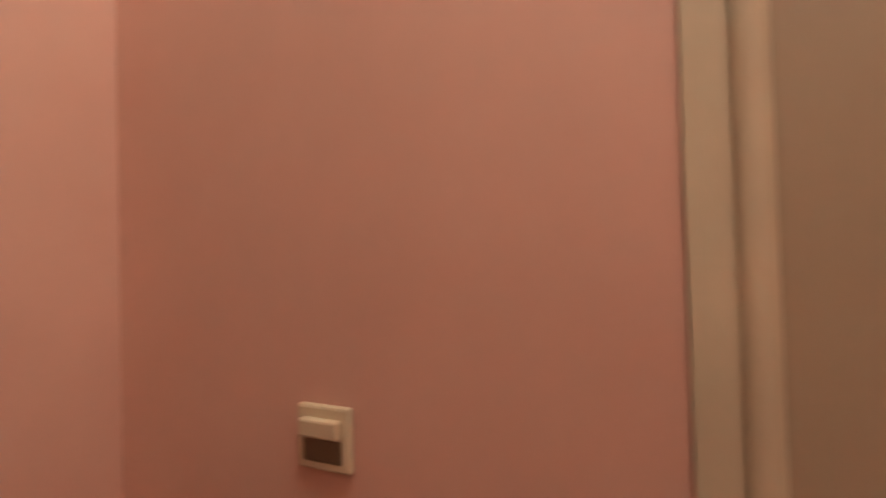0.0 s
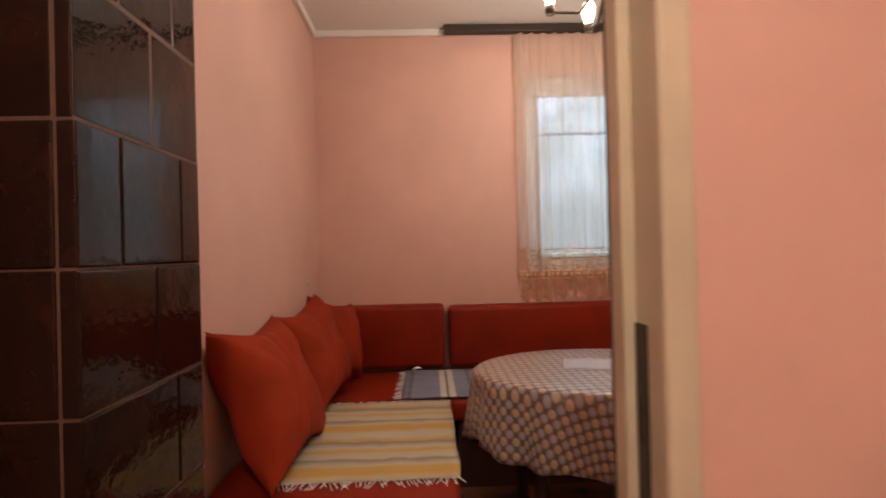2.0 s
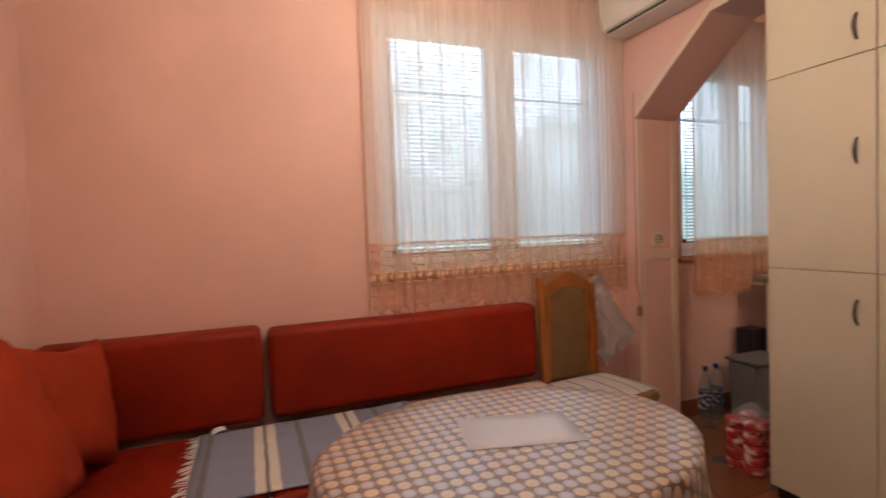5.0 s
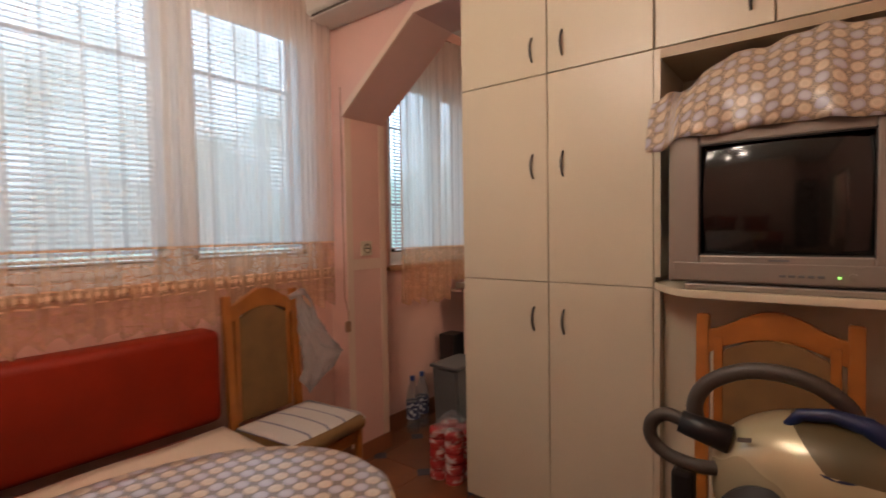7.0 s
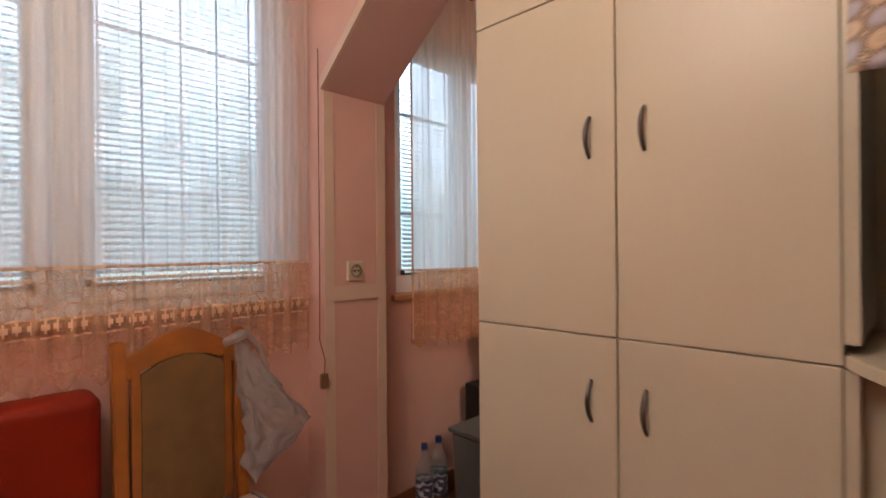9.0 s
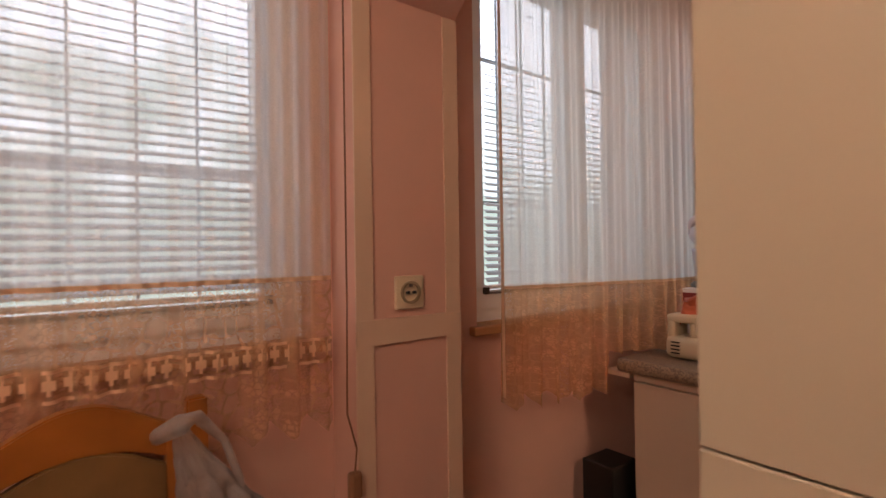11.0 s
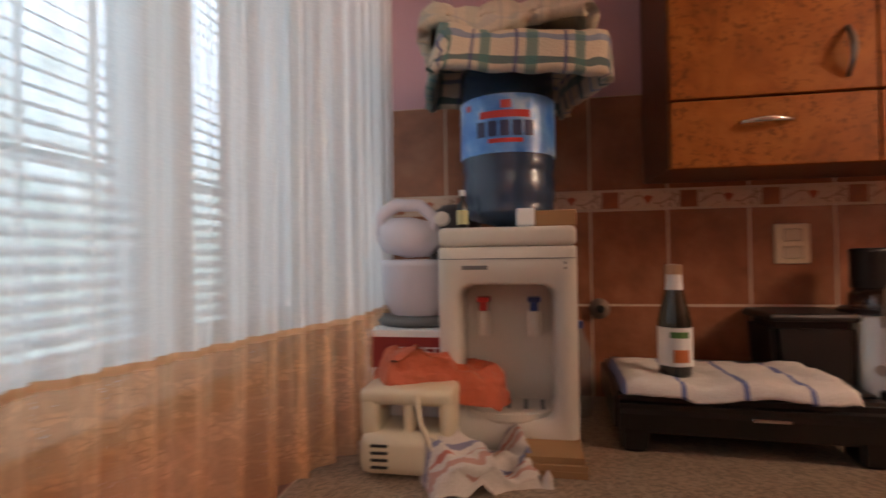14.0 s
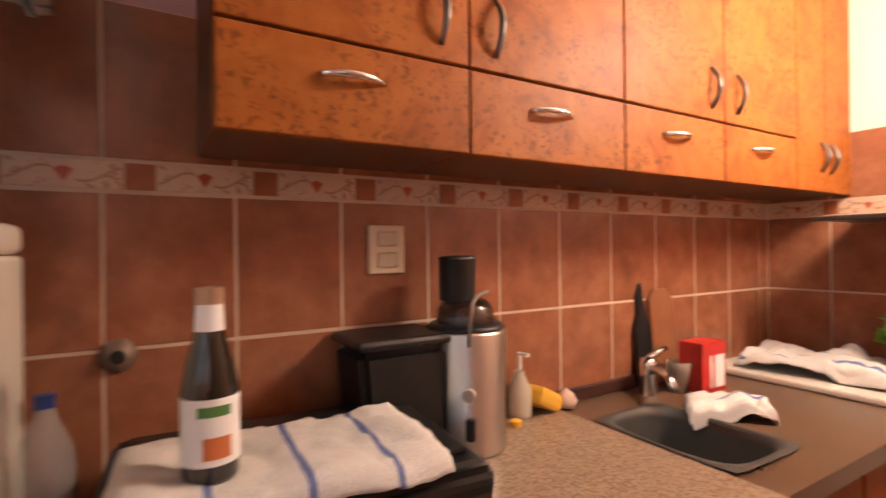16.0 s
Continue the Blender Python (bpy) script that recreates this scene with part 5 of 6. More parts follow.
cl_ = mix(nl, heart, cl_, (0.36, 0.07, 0.025))
nl.links.new(cl_, blc.inputs["Base Color"])
blc.inputs["Roughness"].default_value = 0.3
LISTBROWN = surface("brown_border_tile", (0.30, 0.085, 0.03), 0.3, vary=0.2, big=20)

# ---- worktops and base units ----
CZ = 0.94
wt = thing("worktop", pose(0, 0, 0), "speckled brown granite-look worktop along the tiled wall", "worktop")
part("slab", box(0.9455, KX - 0.006, -0.742, 0.745, CZ - 0.045, CZ), GRANITE, wt)
part("front_edge", prism([(0.945, CZ - 0.045), (0.945, CZ)] + [(0.938 - 0.013 * math.sin(radians(18 * i)), CZ - 0.0225 + 0.0225 * math.cos(radians(18 * i))) for i in range(11)], "y", -0.742, 0.745), GRANITE, wt, "rounded front edge", smooth=False)
st = thing("sink_worktop", pose(0, 0, 0), "dark brown worktop with a sunken sink", "worktop")
SX_F = 1.06
BX0, BX1, BY0, BY1 = 1.15, 1.45, -0.972, -0.757
for r_ in ((SX_F, BX0, -1.45, -0.746, CZ - 0.04, CZ - 0.004), (BX1, KX - 0.006, -1.45, -0.746, CZ - 0.04, CZ - 0.004), (BX0, BX1, -1.45, BY0, CZ - 0.04, CZ - 0.004), (BX0, BX1, BY1, -0.746, CZ - 0.04, CZ - 0.004)):
    part("slab", box(*r_), SINKTOP, st)
part("backsplash_strip", box(KX - 0.022, KX - 0.007, -1.45, -0.746, CZ - 0.003, CZ + 0.03, 0.004), DARKWOOD, st, "dark strip along the tiles")


def basin():
    bm = bmesh.new()
    rings = []
    n = 40
    for dz, k, q in ((0.003, 1.07, 16.0), (0.004, 1.00, 9.0), (0.002, 0.96, 3.8), (-0.02, 0.94, 3.6), (-0.10, 0.90, 3.6), (-0.135, 0.80, 3.6), (-0.14, 0.0, 3.6)):
        ring = []
        for i in range(n):
            a = 2 * math.pi * i / n
            c, s = math.cos(a), math.sin(a)
            r = (abs(c) ** q + abs(s) ** q) ** (-1 / q)
            ring.append(bm.verts.new(((BX0 + BX1) / 2 + (BX1 - BX0) / 2 * 1.04 * k * r * c, (BY0 + BY1) / 2 + (BY1 - BY0) / 2 * 1.06 * k * r * s, CZ + dz)))
        rings.append(ring)
    for a, b in zip(rings, rings[1:]):
        for i in range(n):
            bm.faces.new((a[i], a[(i + 1) % n], b[(i + 1) % n], b[i]))
    bmesh.ops.remove_doubles(bm, verts=bm.verts[:], dist=0.0005)
    return bm


part("sink_basin", basin(), surface("dull_sink_steel", (0.10, 0.095, 0.09), 0.45, 0.5, vary=0.1), st, "dull steel sink basin", smooth=True)
part("drain", lathe([(0.03, CZ - 0.138), (0.022, CZ - 0.136), (0, CZ - 0.137)], 16, at=((BX0 + BX1) / 2, (BY0 + BY1) / 2, 0)), CHROME, st)
fa = thing("faucet", pose(1.53, -1.04, CZ - 0.004), "chrome mixer tap behind the sink", "faucet")
part("tap_body", lathe([(0.026, 0), (0.024, 0.01), (0.021, 0.05), (0.024, 0.085), (0.018, 0.10), (0, 0.104)], 16), CHROME, fa, smooth=True)
part("spout", tube([(0, 0, 0.06), (-0.05, 0.03, 0.085), (-0.11, 0.07, 0.08), (-0.135, 0.085, 0.06)], 0.011, 10), CHROME, fa, smooth=True)
part("lever", tube([(0, 0, 0.10), (-0.02, -0.05, 0.125)], [0.010, 0.006], 8), CHROME, fa, smooth=True)


def base_unit(y0, y1, x, fronts, material, label, handles=True):
    top = thing("base_cabinet", pose(0, 0, 0), label, "cabinet", "kitchen base cabinets")
    part("body", box(x + 0.02, KX - 0.01, y0, y1, 0.08, CZ - (0.046 if x < 1.0 else 0.15)), material if material is CREAMTRIM else BURLEDGE, top)
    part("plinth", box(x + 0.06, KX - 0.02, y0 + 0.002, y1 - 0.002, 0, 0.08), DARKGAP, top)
    for z0, z1, kind in fronts:
        d = part("drawer" if kind == "d" else "door", box(x, x + 0.019, y0 + 0.003, y1 - 0.003, z0, z1, 0.003), material, top)
        if handles:
            if kind == "d":
                bow_handle(d, (y0 + y1) / 2, (z0 + z1) / 2, "y", 0.10, x)
            else:
                bow_handle(d, y0 + 0.05, z1 - 0.10, "z", 0.10, x)
    return top


base_unit(0.13, 0.705, 0.955, [(0.09, 0.862, "o"), (0.868, 0.892, "d")], CREAMTRIM, "worn cream base cabinet under the granite worktop", handles=False)
part_l = part("ledge_board", box(0.94, 1.58, 0.706, 0.80, 0.875, 0.893, 0.003), CREAMTRIM)
tagged(part_l, "narrow cream board beside the base cabinet", "board")
for a, b in ((-0.30, 0.128), (-0.742, -0.302)):
    base_unit(a, b, 0.955, [(0.09, 0.70, "o"), (0.706, 0.885, "d")], BURL, "burl wood base cabinet with a drawer")
for a, b in ((-1.10, -0.745), (-1.45, -1.102)):
    base_unit(a, b, SX_F + 0.022, [(0.09, 0.888, "o")], BURL, "burl wood base cabinet under the sink")

# ---- wall cabinets ----
UX, UZ0, UZ1, UT = 1.351, 1.50, 1.641, 2.24
uy = (0.049, -0.345, -0.735, -1.105, -1.468)
for i, (a, b) in enumerate(zip(uy, uy[1:])):
    top = thing("wall_cabinet", pose(0, 0, 0), "orange burl wall cabinet with a small drawer below", "cabinet", "kitchen wall cabinets")
    part("body", boxes((UX + 0.021, KX - 0.012, b + 0.001, a - 0.001, UZ0, UT)), BURLEDGE, top)
    d = part("door", box(UX, UX + 0.019, b + 0.002, a - 0.002, UZ1 + 0.003, UT, 0.0025), BURL, top)
    bow_handle(d, b + 0.055 if i % 2 == 0 else a - 0.055, 1.72, "z", 0.10, UX, material=METAL)
    d = part("drawer", box(UX, UX + 0.019, b + 0.002, a - 0.002, UZ0 - 0.003, UZ1 - 0.002, 0.0025), BURL, top)
    bow_handle(d, (a + b) / 2 + 0.01, 1.588, "y", 0.10, UX, material=CHROME)
top = thing("wall_cabinet", pose(0, 0, 0), "orange burl corner wall cabinet with full height doors", "cabinet", "kitchen wall cabinets")
part("body", box(UX + 0.021, KX - 0.012, KY + 0.008, -1.470, UZ0, UT), BURLEDGE, top)
for a, b in ((-1.470, -1.645), (-1.647, KY + 0.008)):
    d = part("door", box(UX, UX + 0.019, b + 0.002, a - 0.002, UZ0 - 0.003, UT, 0.0025), BURL, top)
    bow_handle(d, b + 0.03 if a > -1.6 else a - 0.03, 1.60, "z", 0.09, UX)
hood = thing("glass_shelf", pose(0, 0, 0), "thin dark shelf on the kitchen end wall", "shelf")
part("pane", box(0.80, 1.335, KY + 0.009, KY + 0.33, 1.405, 1.418, 0.003), METAL, hood)
part("bracket", box(1.0, 1.015, KY + 0.009, KY + 0.2, 1.385, 1.405), METAL, hood)


# ---- water dispenser with its bottle ----
disp = thing("water_dispenser", pose(1.195, 0.392, CZ), "white table-top water dispenser on the granite worktop", "water dispenser")
WP = WHITEPLASTIC
for n_, r_ in (("side_panel", (0.0, 0.29, 0.098, 0.132, 0, 0.395)), ("side_panel", (0.0, 0.29, -0.132, -0.098, 0, 0.395)), ("head", (0.001, 0.289, -0.0985, 0.0985, 0.33, 0.396)), ("base", (0.001, 0.289, -0.0985, 0.0985, 0, 0.06)), ("back_panel", (0.11, 0.288, -0.0985, 0.0985, 0.058, 0.333))):
    part(n_, box(*r_, 0.006), WP, disp)
part("top_cover", box(-0.009, 0.291, -0.132, 0.132, 0.3965, 0.434, 0.011, 4), WP, disp, smooth=True)


def rounded(y0, y1, z0, z1, r, n=8):
    out = []
    for cy, cz, a0 in ((y1 - r, z1 - r, 0), (y0 + r, z1 - r, 90), (y0 + r, z0 + r, 180), (y1 - r, z0 + r, 270)):
        for i in range(n + 1):
            a = radians(a0 + 90 * i / n)
            out.append((cy + r * math.cos(a), cz + r * math.sin(a)))
    return out


def front_shell():
    bm = bmesh.new()
    loops = ((0.0, rounded(-0.132, 0.132, 0.0, 0.396, 0.004)), (-0.010, rounded(-0.122, 0.122, 0.008, 0.392, 0.010)), (-0.010, rounded(-0.098, 0.098, 0.062, 0.328, 0.030)), (-0.004, rounded(-0.093, 0.093, 0.067, 0.323, 0.028)), (0.098, rounded(-0.088, 0.088, 0.070, 0.318, 0.026)))
    vs = [[bm.verts.new((x, y, z)) for y, z in lp] for x, lp in loops]
    for a, b in zip(vs, vs[1:]):
        for i in range(len(a)):
            j = (i + 1) % len(a)
            bm.faces.new((a[i], a[j], b[j], b[i]))
    bmesh.ops.recalc_face_normals(bm, faces=bm.faces[:])
    return bm


part("front_shell", front_shell(), WP, disp, "white moulded front with a rounded recess", smooth=True)
part("recess_panel", box(0.095, 0.108, -0.095, 0.095, 0.06, 0.335, 0.003), WP, disp)
part("drip_tray", lathe([(0, 0.060), (0.086, 0.060), (0.090, 0.066), (0.090, 0.078), (0.084, 0.080), (0, 0.0785)], 36, at=(0.06, 0, 0), sx=0.85), WP, disp)
for i in range(5):
    part("slot", box(0.02, 0.085, -0.07 + 0.033 * i, -0.062 + 0.033 * i, 0.0800, 0.0806), GREY, disp)
for y, cm, lab in ((0.05, REDPLASTIC, "red tap lever"), (-0.052, BLUEPLASTIC, "blue tap lever")):
    t = part("tap", lathe([(0, 0), (0.012, 0.0), (0.014, 0.02), (0.014, 0.05), (0, 0.052)], 12, at=(0.065, y, 0.215)), WP, disp)
    part("spigot", tube([(0.10, y, 0.25), (0.065, y, 0.25)], 0.009, 8), WP, t)
    part("lever", box(0.046, 0.085, y - 0.013, y + 0.013, 0.284, 0.294, 0.002), cm, t, lab)
    part("lever_stem", box(0.048, 0.07, y - 0.008, y + 0.008, 0.266, 0.285, 0.002), cm, t)
part("seam", box(-0.0115, -0.0098, -0.128, 0.128, 0.372, 0.3735), GREY, disp)
part("maker_mark", box(-0.0118, -0.0095, 0.035, 0.085, 0.352, 0.360), GREY, disp)
part("indicator", boxes((-0.0118, -0.0095, -0.112, -0.108, 0.352, 0.356), (-0.0118, -0.0095, -0.112, -0.108, 0.362, 0.366)), GREY, disp)

BLUEPET = clear_plastic("blue_tinted_bottle", (0.028, 0.058, 0.115), 0.88)
BLUEPET.node_tree.nodes["Principled BSDF"].inputs["Roughness"].default_value = 0.24
big = thing("water_canister", pose(1.36, 0.392, CZ + 0.435), "large blue water canister upside down on the dispenser", "water bottle")
R = 0.104
ribs = [(0.03, 0), (0.035, 0.012), (R * 0.90, 0.022), (R * 0.98, 0.036)]
for z_ in (0.052, 0.122):
    ribs += [(R * 0.985, z_ - 0.014), (R * 0.962, z_ - 0.004), (R * 0.962, z_ + 0.004), (R * 1.0, z_ + 0.014)]
ribs += [(R * 0.985, 0.142), (R, 0.150), (R, 0.34), (R * 0.9, 0.365), (0, 0.375)]
part("canister", lathe(ribs, 40), BLUEPET, big, smooth=True)
lb, nb, bb = mat("printed_blue_wrapper")
cb = coords(nb)
nb.links.new(ramp(nb, noise_fac(nb, cb, 13, 4), (0.35, (0.03, 0.16, 0.55)), (0.55, (0.12, 0.32, 0.70)), (0.70, (0.55, 0.70, 0.85))), bb.inputs["Base Color"])
bb.inputs["Roughness"].default_value = 0.3
def arc_band(r, a0, a1, z0, z1):
    return sheet(18, 1, lambda u, v: (r * math.cos(radians(a0 + (a1 - a0) * u)), r * math.sin(radians(a0 + (a1 - a0) * u)), z0 + (z1 - z0) * v))
wrap = part("wrapper", arc_band(R + 0.0012, 90, 290, 0.156, 0.278), lb, big, "blue printed wrapper", smooth=True)
NAVY = surface("navy_print", (0.015, 0.02, 0.09), 0.4)
part("print_bar", arc_band(R + 0.0022, 128, 136, 0.252, 0.264), REDPLASTIC, wrap)
for i in range(5):
    part("print_bar", arc_band(R + 0.0022, 146 + 14 * i, 156.5 + 14 * i, 0.190, 0.222), NAVY, wrap)
part("print_bar", arc_band(R + 0.0022, 150, 208, 0.228, 0.243), REDPLASTIC, wrap)
part("print_bar", arc_band(R + 0.0022, 160, 200, 0.176, 0.185), REDPLASTIC, wrap)
part("print_mark", arc_band(R + 0.0022, 175, 187, 0.247, 0.264), REDPLASTIC, wrap)


def plaid(name="plaid_towel", k=1.0):
    m, nt, b = mat(name)
    sep = nt.nodes.new("ShaderNodeSeparateXYZ")
    nt.links.new(uv_of(nt), sep.inputs[0])
    def bars(o, per, w, off):
        return calc(nt, "LESS_THAN", calc(nt, "FRACT", calc(nt, "ADD", calc(nt, "DIVIDE", o, per), off)), w)
    c = mix(nt, calc(nt, "MULTIPLY", bars(sep.outputs[0], 0.10, 0.16, 0.1), 0.88 * k), (0.68, 0.56, 0.43), (0.025, 0.10, 0.12))
    c = mix(nt, calc(nt, "MULTIPLY", bars(sep.outputs[0], 0.10, 0.10, 0.55), 0.7 * k), c, (0.08, 0.20, 0.42))
    c = mix(nt, calc(nt, "MULTIPLY", bars(sep.outputs[1], 0.085, 0.24, 0.3), 0.78 * k), c, (0.05, 0.19, 0.18))
    c = mix(nt, calc(nt, "MULTIPLY", bars(sep.outputs[1], 0.085, 0.07, 0.90), 0.8 * k), c, (0.05, 0.06, 0.20))
    c = mix(nt, calc(nt, "MULTIPLY", noise_fac(nt, coords(nt), 300, 2), 0.3), c, (0.2, 0.15, 0.1))
    nt.links.new(c, b.inputs["Base Color"])
    b.inputs["Roughness"].default_value = 0.95
    bump(nt, b, noise_fac(nt, coords(nt), 200, 2), 0.5, 0.003)
    return m


PLAID = plaid()
PALETOWEL = plaid("pale_checked_towel", 0.22)


def draped(name, m, w, d, hang, material, label, cat, bumpy=0.012, thick=0.006, seed=0, n=44, round_=0.05):
    """A cloth lying on something w by d, its rims hanging down by hang."""
    bm = bmesh.new()
    uvl = bm.loops.layers.uv.new("UVMap")
    g = []
    for i in range(n + 1):
        row = []
        for j in range(n + 1):
            a, b = 2 * i / n - 1, 2 * j / n - 1
            fx, fy = a * (w / 2 + hang), b * (d / 2 + hang)
            ox, oy = max(0, abs(fx) - w / 2), max(0, abs(fy) - d / 2)
            dist = min(math.hypot(ox, oy), hang * 1.15)
            x = math.copysign(min(abs(fx), w / 2) + 0.25 * ox, fx)
            y = math.copysign(min(abs(fy), d / 2) + 0.25 * oy, fy)
            nz = noise.noise(Vector((fx * 9, fy * 9, seed)))
            z = -dist * (0.9 + 0.15 * nz) + bumpy * nz + 0.4 * bumpy * noise.noise(Vector((fx * 26, fy * 26, seed))) - 0.55 * bumpy * abs(noise.noise(Vector((fx * 17 + 2 * nz, fy * 13, seed + 4)))) ** 0.6
            sg = 0.02 * noise.noise(Vector((fx * 5, fy * 5, seed + 9))) * (dist > 0)
            row.append((bm.verts.new((x + sg, y + sg, z)), (fx, fy)))
        g.append(row)
    for i in range(n):
        for j in range(n):
            cs_ = (g[i][j], g[i + 1][j], g[i + 1][j + 1], g[i][j + 1])
            f = bm.faces.new([c[0] for c in cs_])
            for lp, c in zip(f.loops, cs_):
                lp[uvl].uv = c[1]
    ob = part(name, bm, material, smooth=True)
    sd = ob.modifiers.new("thick", "SOLIDIFY")
    sd.thickness, sd.offset = thick, 1
    ob.matrix_world = m
    return tagged(ob, label, cat)


draped("towel", pose(1.36, 0.385, CZ + 0.822, 3, -3, 12), 0.27, 0.30, 0.085, PLAID, "green and blue plaid towel draped over the water canister", "towel", 0.012, 0.02, 2)
draped("towel", pose(1.365, 0.40, CZ + 0.872, -3, 3, 5), 0.25, 0.29, 0.045, PALETOWEL, "folded pale checked towel on top of the canister", "towel", 0.034, 0.026, 5)


# ---- small things on the worktop ----
def small_bottle(x, y, z, h, r, material, label):
    top = thing("small_bottle", pose(x, y, z), label, "bottle")
    part("glass", lathe([(0, 0), (r, 0), (r, h * 0.6), (r * 0.5, h * 0.74), (r * 0.42, h * 0.88)], 14), material, top, smooth=True)
    part("cap", lathe([(r * 0.5, h * 0.86), (r * 0.5, h), (0, h)], 12), PAPER, top)
    part("paper_band", lathe([(r * 1.02, h * 0.15), (r * 1.02, h * 0.5)], 14), surface("pale_yellow_wrapper", (0.55, 0.5, 0.25), 0.5), top)
    return top


DARKGLASS = surface("dark_bottle_glass", (0.012, 0.012, 0.008), 0.08, vary=0.2, relief=0, coat=0.8)
small_bottle(1.27, 0.485, CZ + 0.432, 0.085, 0.012, DARKGLASS, "tiny dark bottle standing on the dispenser")
cb_ = part("carton", boxes((1.24, 1.29, 0.255, 0.335, CZ + 0.436, CZ + 0.468), bevel=0.002), [CARD])
tagged(cb_, "small brown and white carton on the dispenser", "carton")
pk_ = part("paper_packet", boxes((1.235, 1.285, 0.336, 0.372, CZ + 0.438, CZ + 0.473), bevel=0.003), PAPER)
tagged(pk_, "small white packet on the dispenser", "packet")

rb = thing("appliance_carton", pose(1.37, 0.598, CZ), "dark red and white printed appliance carton", "carton")
part("carton", box(-0.12, 0.16, -0.085, 0.095, 0, 0.225, 0.003), PAPER, rb)
part("red_panel", box(-0.1215, -0.1205, -0.08, 0.09, 0.145, 0.21), surface("dark_red_print", (0.25, 0.02, 0.02), 0.5), rb)
lettering("ER-SET", 0.030, PAPER, rb, Matrix(((0, 0, -1, -0.1222), (-1, 0, 0, -0.018), (0, 1, 0, 0.178), (0, 0, 0, 1))))

LILACP = surface("pale_lilac_plastic", (0.60, 0.56, 0.62), 0.3, vary=0.05, relief=0)
mx = thing("stand_mixer", pose(1.37, 0.598, CZ + 0.226), "pale lilac kitchen mixer with a bowl on the carton", "mixer")
part("foot", lathe([(0, 0), (0.10, 0), (0.105, 0.012), (0.095, 0.02), (0, 0.02)], 28), GREY, mx, smooth=True)
part("bowl", lathe([(0.07, 0.021), (0.085, 0.05), (0.095, 0.13), (0.098, 0.145), (0.09, 0.146), (0, 0.14)], 28), LILACP, mx, smooth=True)
bm_ = lathe([(0, -0.045), (0.035, -0.038), (0.052, -0.01), (0.050, 0.02), (0.030, 0.042), (0, 0.048)], 22, sx=1.0, sy=1.5)
_o = part("motor_head", bm_, LILACP, mx, smooth=True)
_o.matrix_local = pose(-0.035, 0.02, 0.195, 6, 0, 0)
part("grip", tube([(-0.045, -0.035, 0.20), (-0.045, -0.045, 0.235), (-0.045, -0.01, 0.268), (-0.045, 0.045, 0.270), (-0.045, 0.088, 0.245), (-0.045, 0.085, 0.20)], [0.016, 0.015, 0.014, 0.015, 0.018, 0.022], 12), LILACP, mx, "lilac loop grip", smooth=True)
_o = part("dial", lathe([(0, 0), (0.017, 0), (0.015, 0.012), (0, 0.014)], 16), WHITEPLASTIC, mx)
_o.matrix_local = pose(-0.055, -0.062, 0.235, 0, -80, 0)
part("pillar", lathe([(0.055, 0.02), (0.062, 0.10), (0.066, 0.20), (0.058, 0.255), (0.03, 0.275), (0, 0.278)], 24, at=(0.05, -0.075, 0), sx=0.9), surface("dark_grey_stand", (0.06, 0.05, 0.05), 0.4, vary=0.1), mx, "dark grey stand", smooth=True)

to = thing("hand_mixer", pose(1.105, 0.560, CZ), "cream hand mixer lying on the worktop", "mixer")
part("body", boxes((-0.055, 0.065, -0.080, 0.085, 0.004, 0.078), bevel=0.020), CREAMPLASTIC, to, smooth=True)
for n_, r_ in (("grip", (-0.042, 0.045, -0.082, 0.084, 0.122, 0.150)), ("grip_post", (-0.041, 0.044, 0.050, 0.083, 0.066, 0.138)), ("grip_post", (-0.041, 0.044, -0.081, -0.056, 0.066, 0.138)), ("grip_post", (-0.038, 0.040, -0.012, 0.008, 0.066, 0.130))):
    part(n_, box(*r_, 0.009), CREAMPLASTIC, to, smooth=True)
part("flex", tube([(-0.05, -0.02, 0.145), (-0.062, -0.03, 0.10), (-0.068, -0.055, 0.05), (-0.07, -0.075, 0.02)], 0.004, 8), CREAMPLASTIC, to)
for i in range(4):
    part("vent", box(-0.0565, -0.0545, 0.03, 0.06, 0.02 + 0.012 * i, 0.025 + 0.012 * i), BLACK, to)
bag_m = clear_plastic("orange_film", (0.66, 0.14, 0.06), 0.72)
bag_m.node_tree.nodes["Principled BSDF"].inputs["Roughness"].default_value = 0.38
bag_m.node_tree.nodes["Principled BSDF"].inputs["Coat Weight"].default_value = 0.0
bump(bag_m.node_tree, bag_m.node_tree.nodes["Principled BSDF"], noise_fac(bag_m.node_tree, coords(bag_m.node_tree), 38, 4), 0.9, 0.02)
draped("plastic_bag", pose(1.19, 0.515, CZ + 0.190, 8, -10, 24), 0.12, 0.20, 0.055, bag_m, "crumpled orange plastic bag lying over the mixer", "bag", 0.05, 0.001, 7, 60)
RAG = stripes("red_striped_rag", "X", [(0, (0.62, 0.55, 0.50)), (0.30, (0.50, 0.26, 0.22)), (0.40, (0.62, 0.55, 0.50)), (0.52, (0.45, 0.12, 0.09)), (0.60, (0.62, 0.55, 0.50)), (0.74, (0.20, 0.20, 0.32)), (0.86, (0.62, 0.55, 0.50))], 0.075, wobble=0.06)
draped("dish_cloth", pose(1.09, 0.435, CZ + 0.055, 0, 0, 25), 0.13, 0.17, 0.055, RAG, "crumpled white dish cloth with red and blue stripes", "cloth", 0.06, 0.003, 11, 56)
cardp = part("cardboard_piece", boxes((1.10, 1.22, 0.255, 0.365, CZ, CZ + 0.012), (1.105, 1.215, 0.26, 0.36, CZ + 0.022, CZ + 0.034), (1.10, 1.106, 0.255, 0.365, CZ + 0.012, CZ + 0.022), bevel=0.001), CARD)
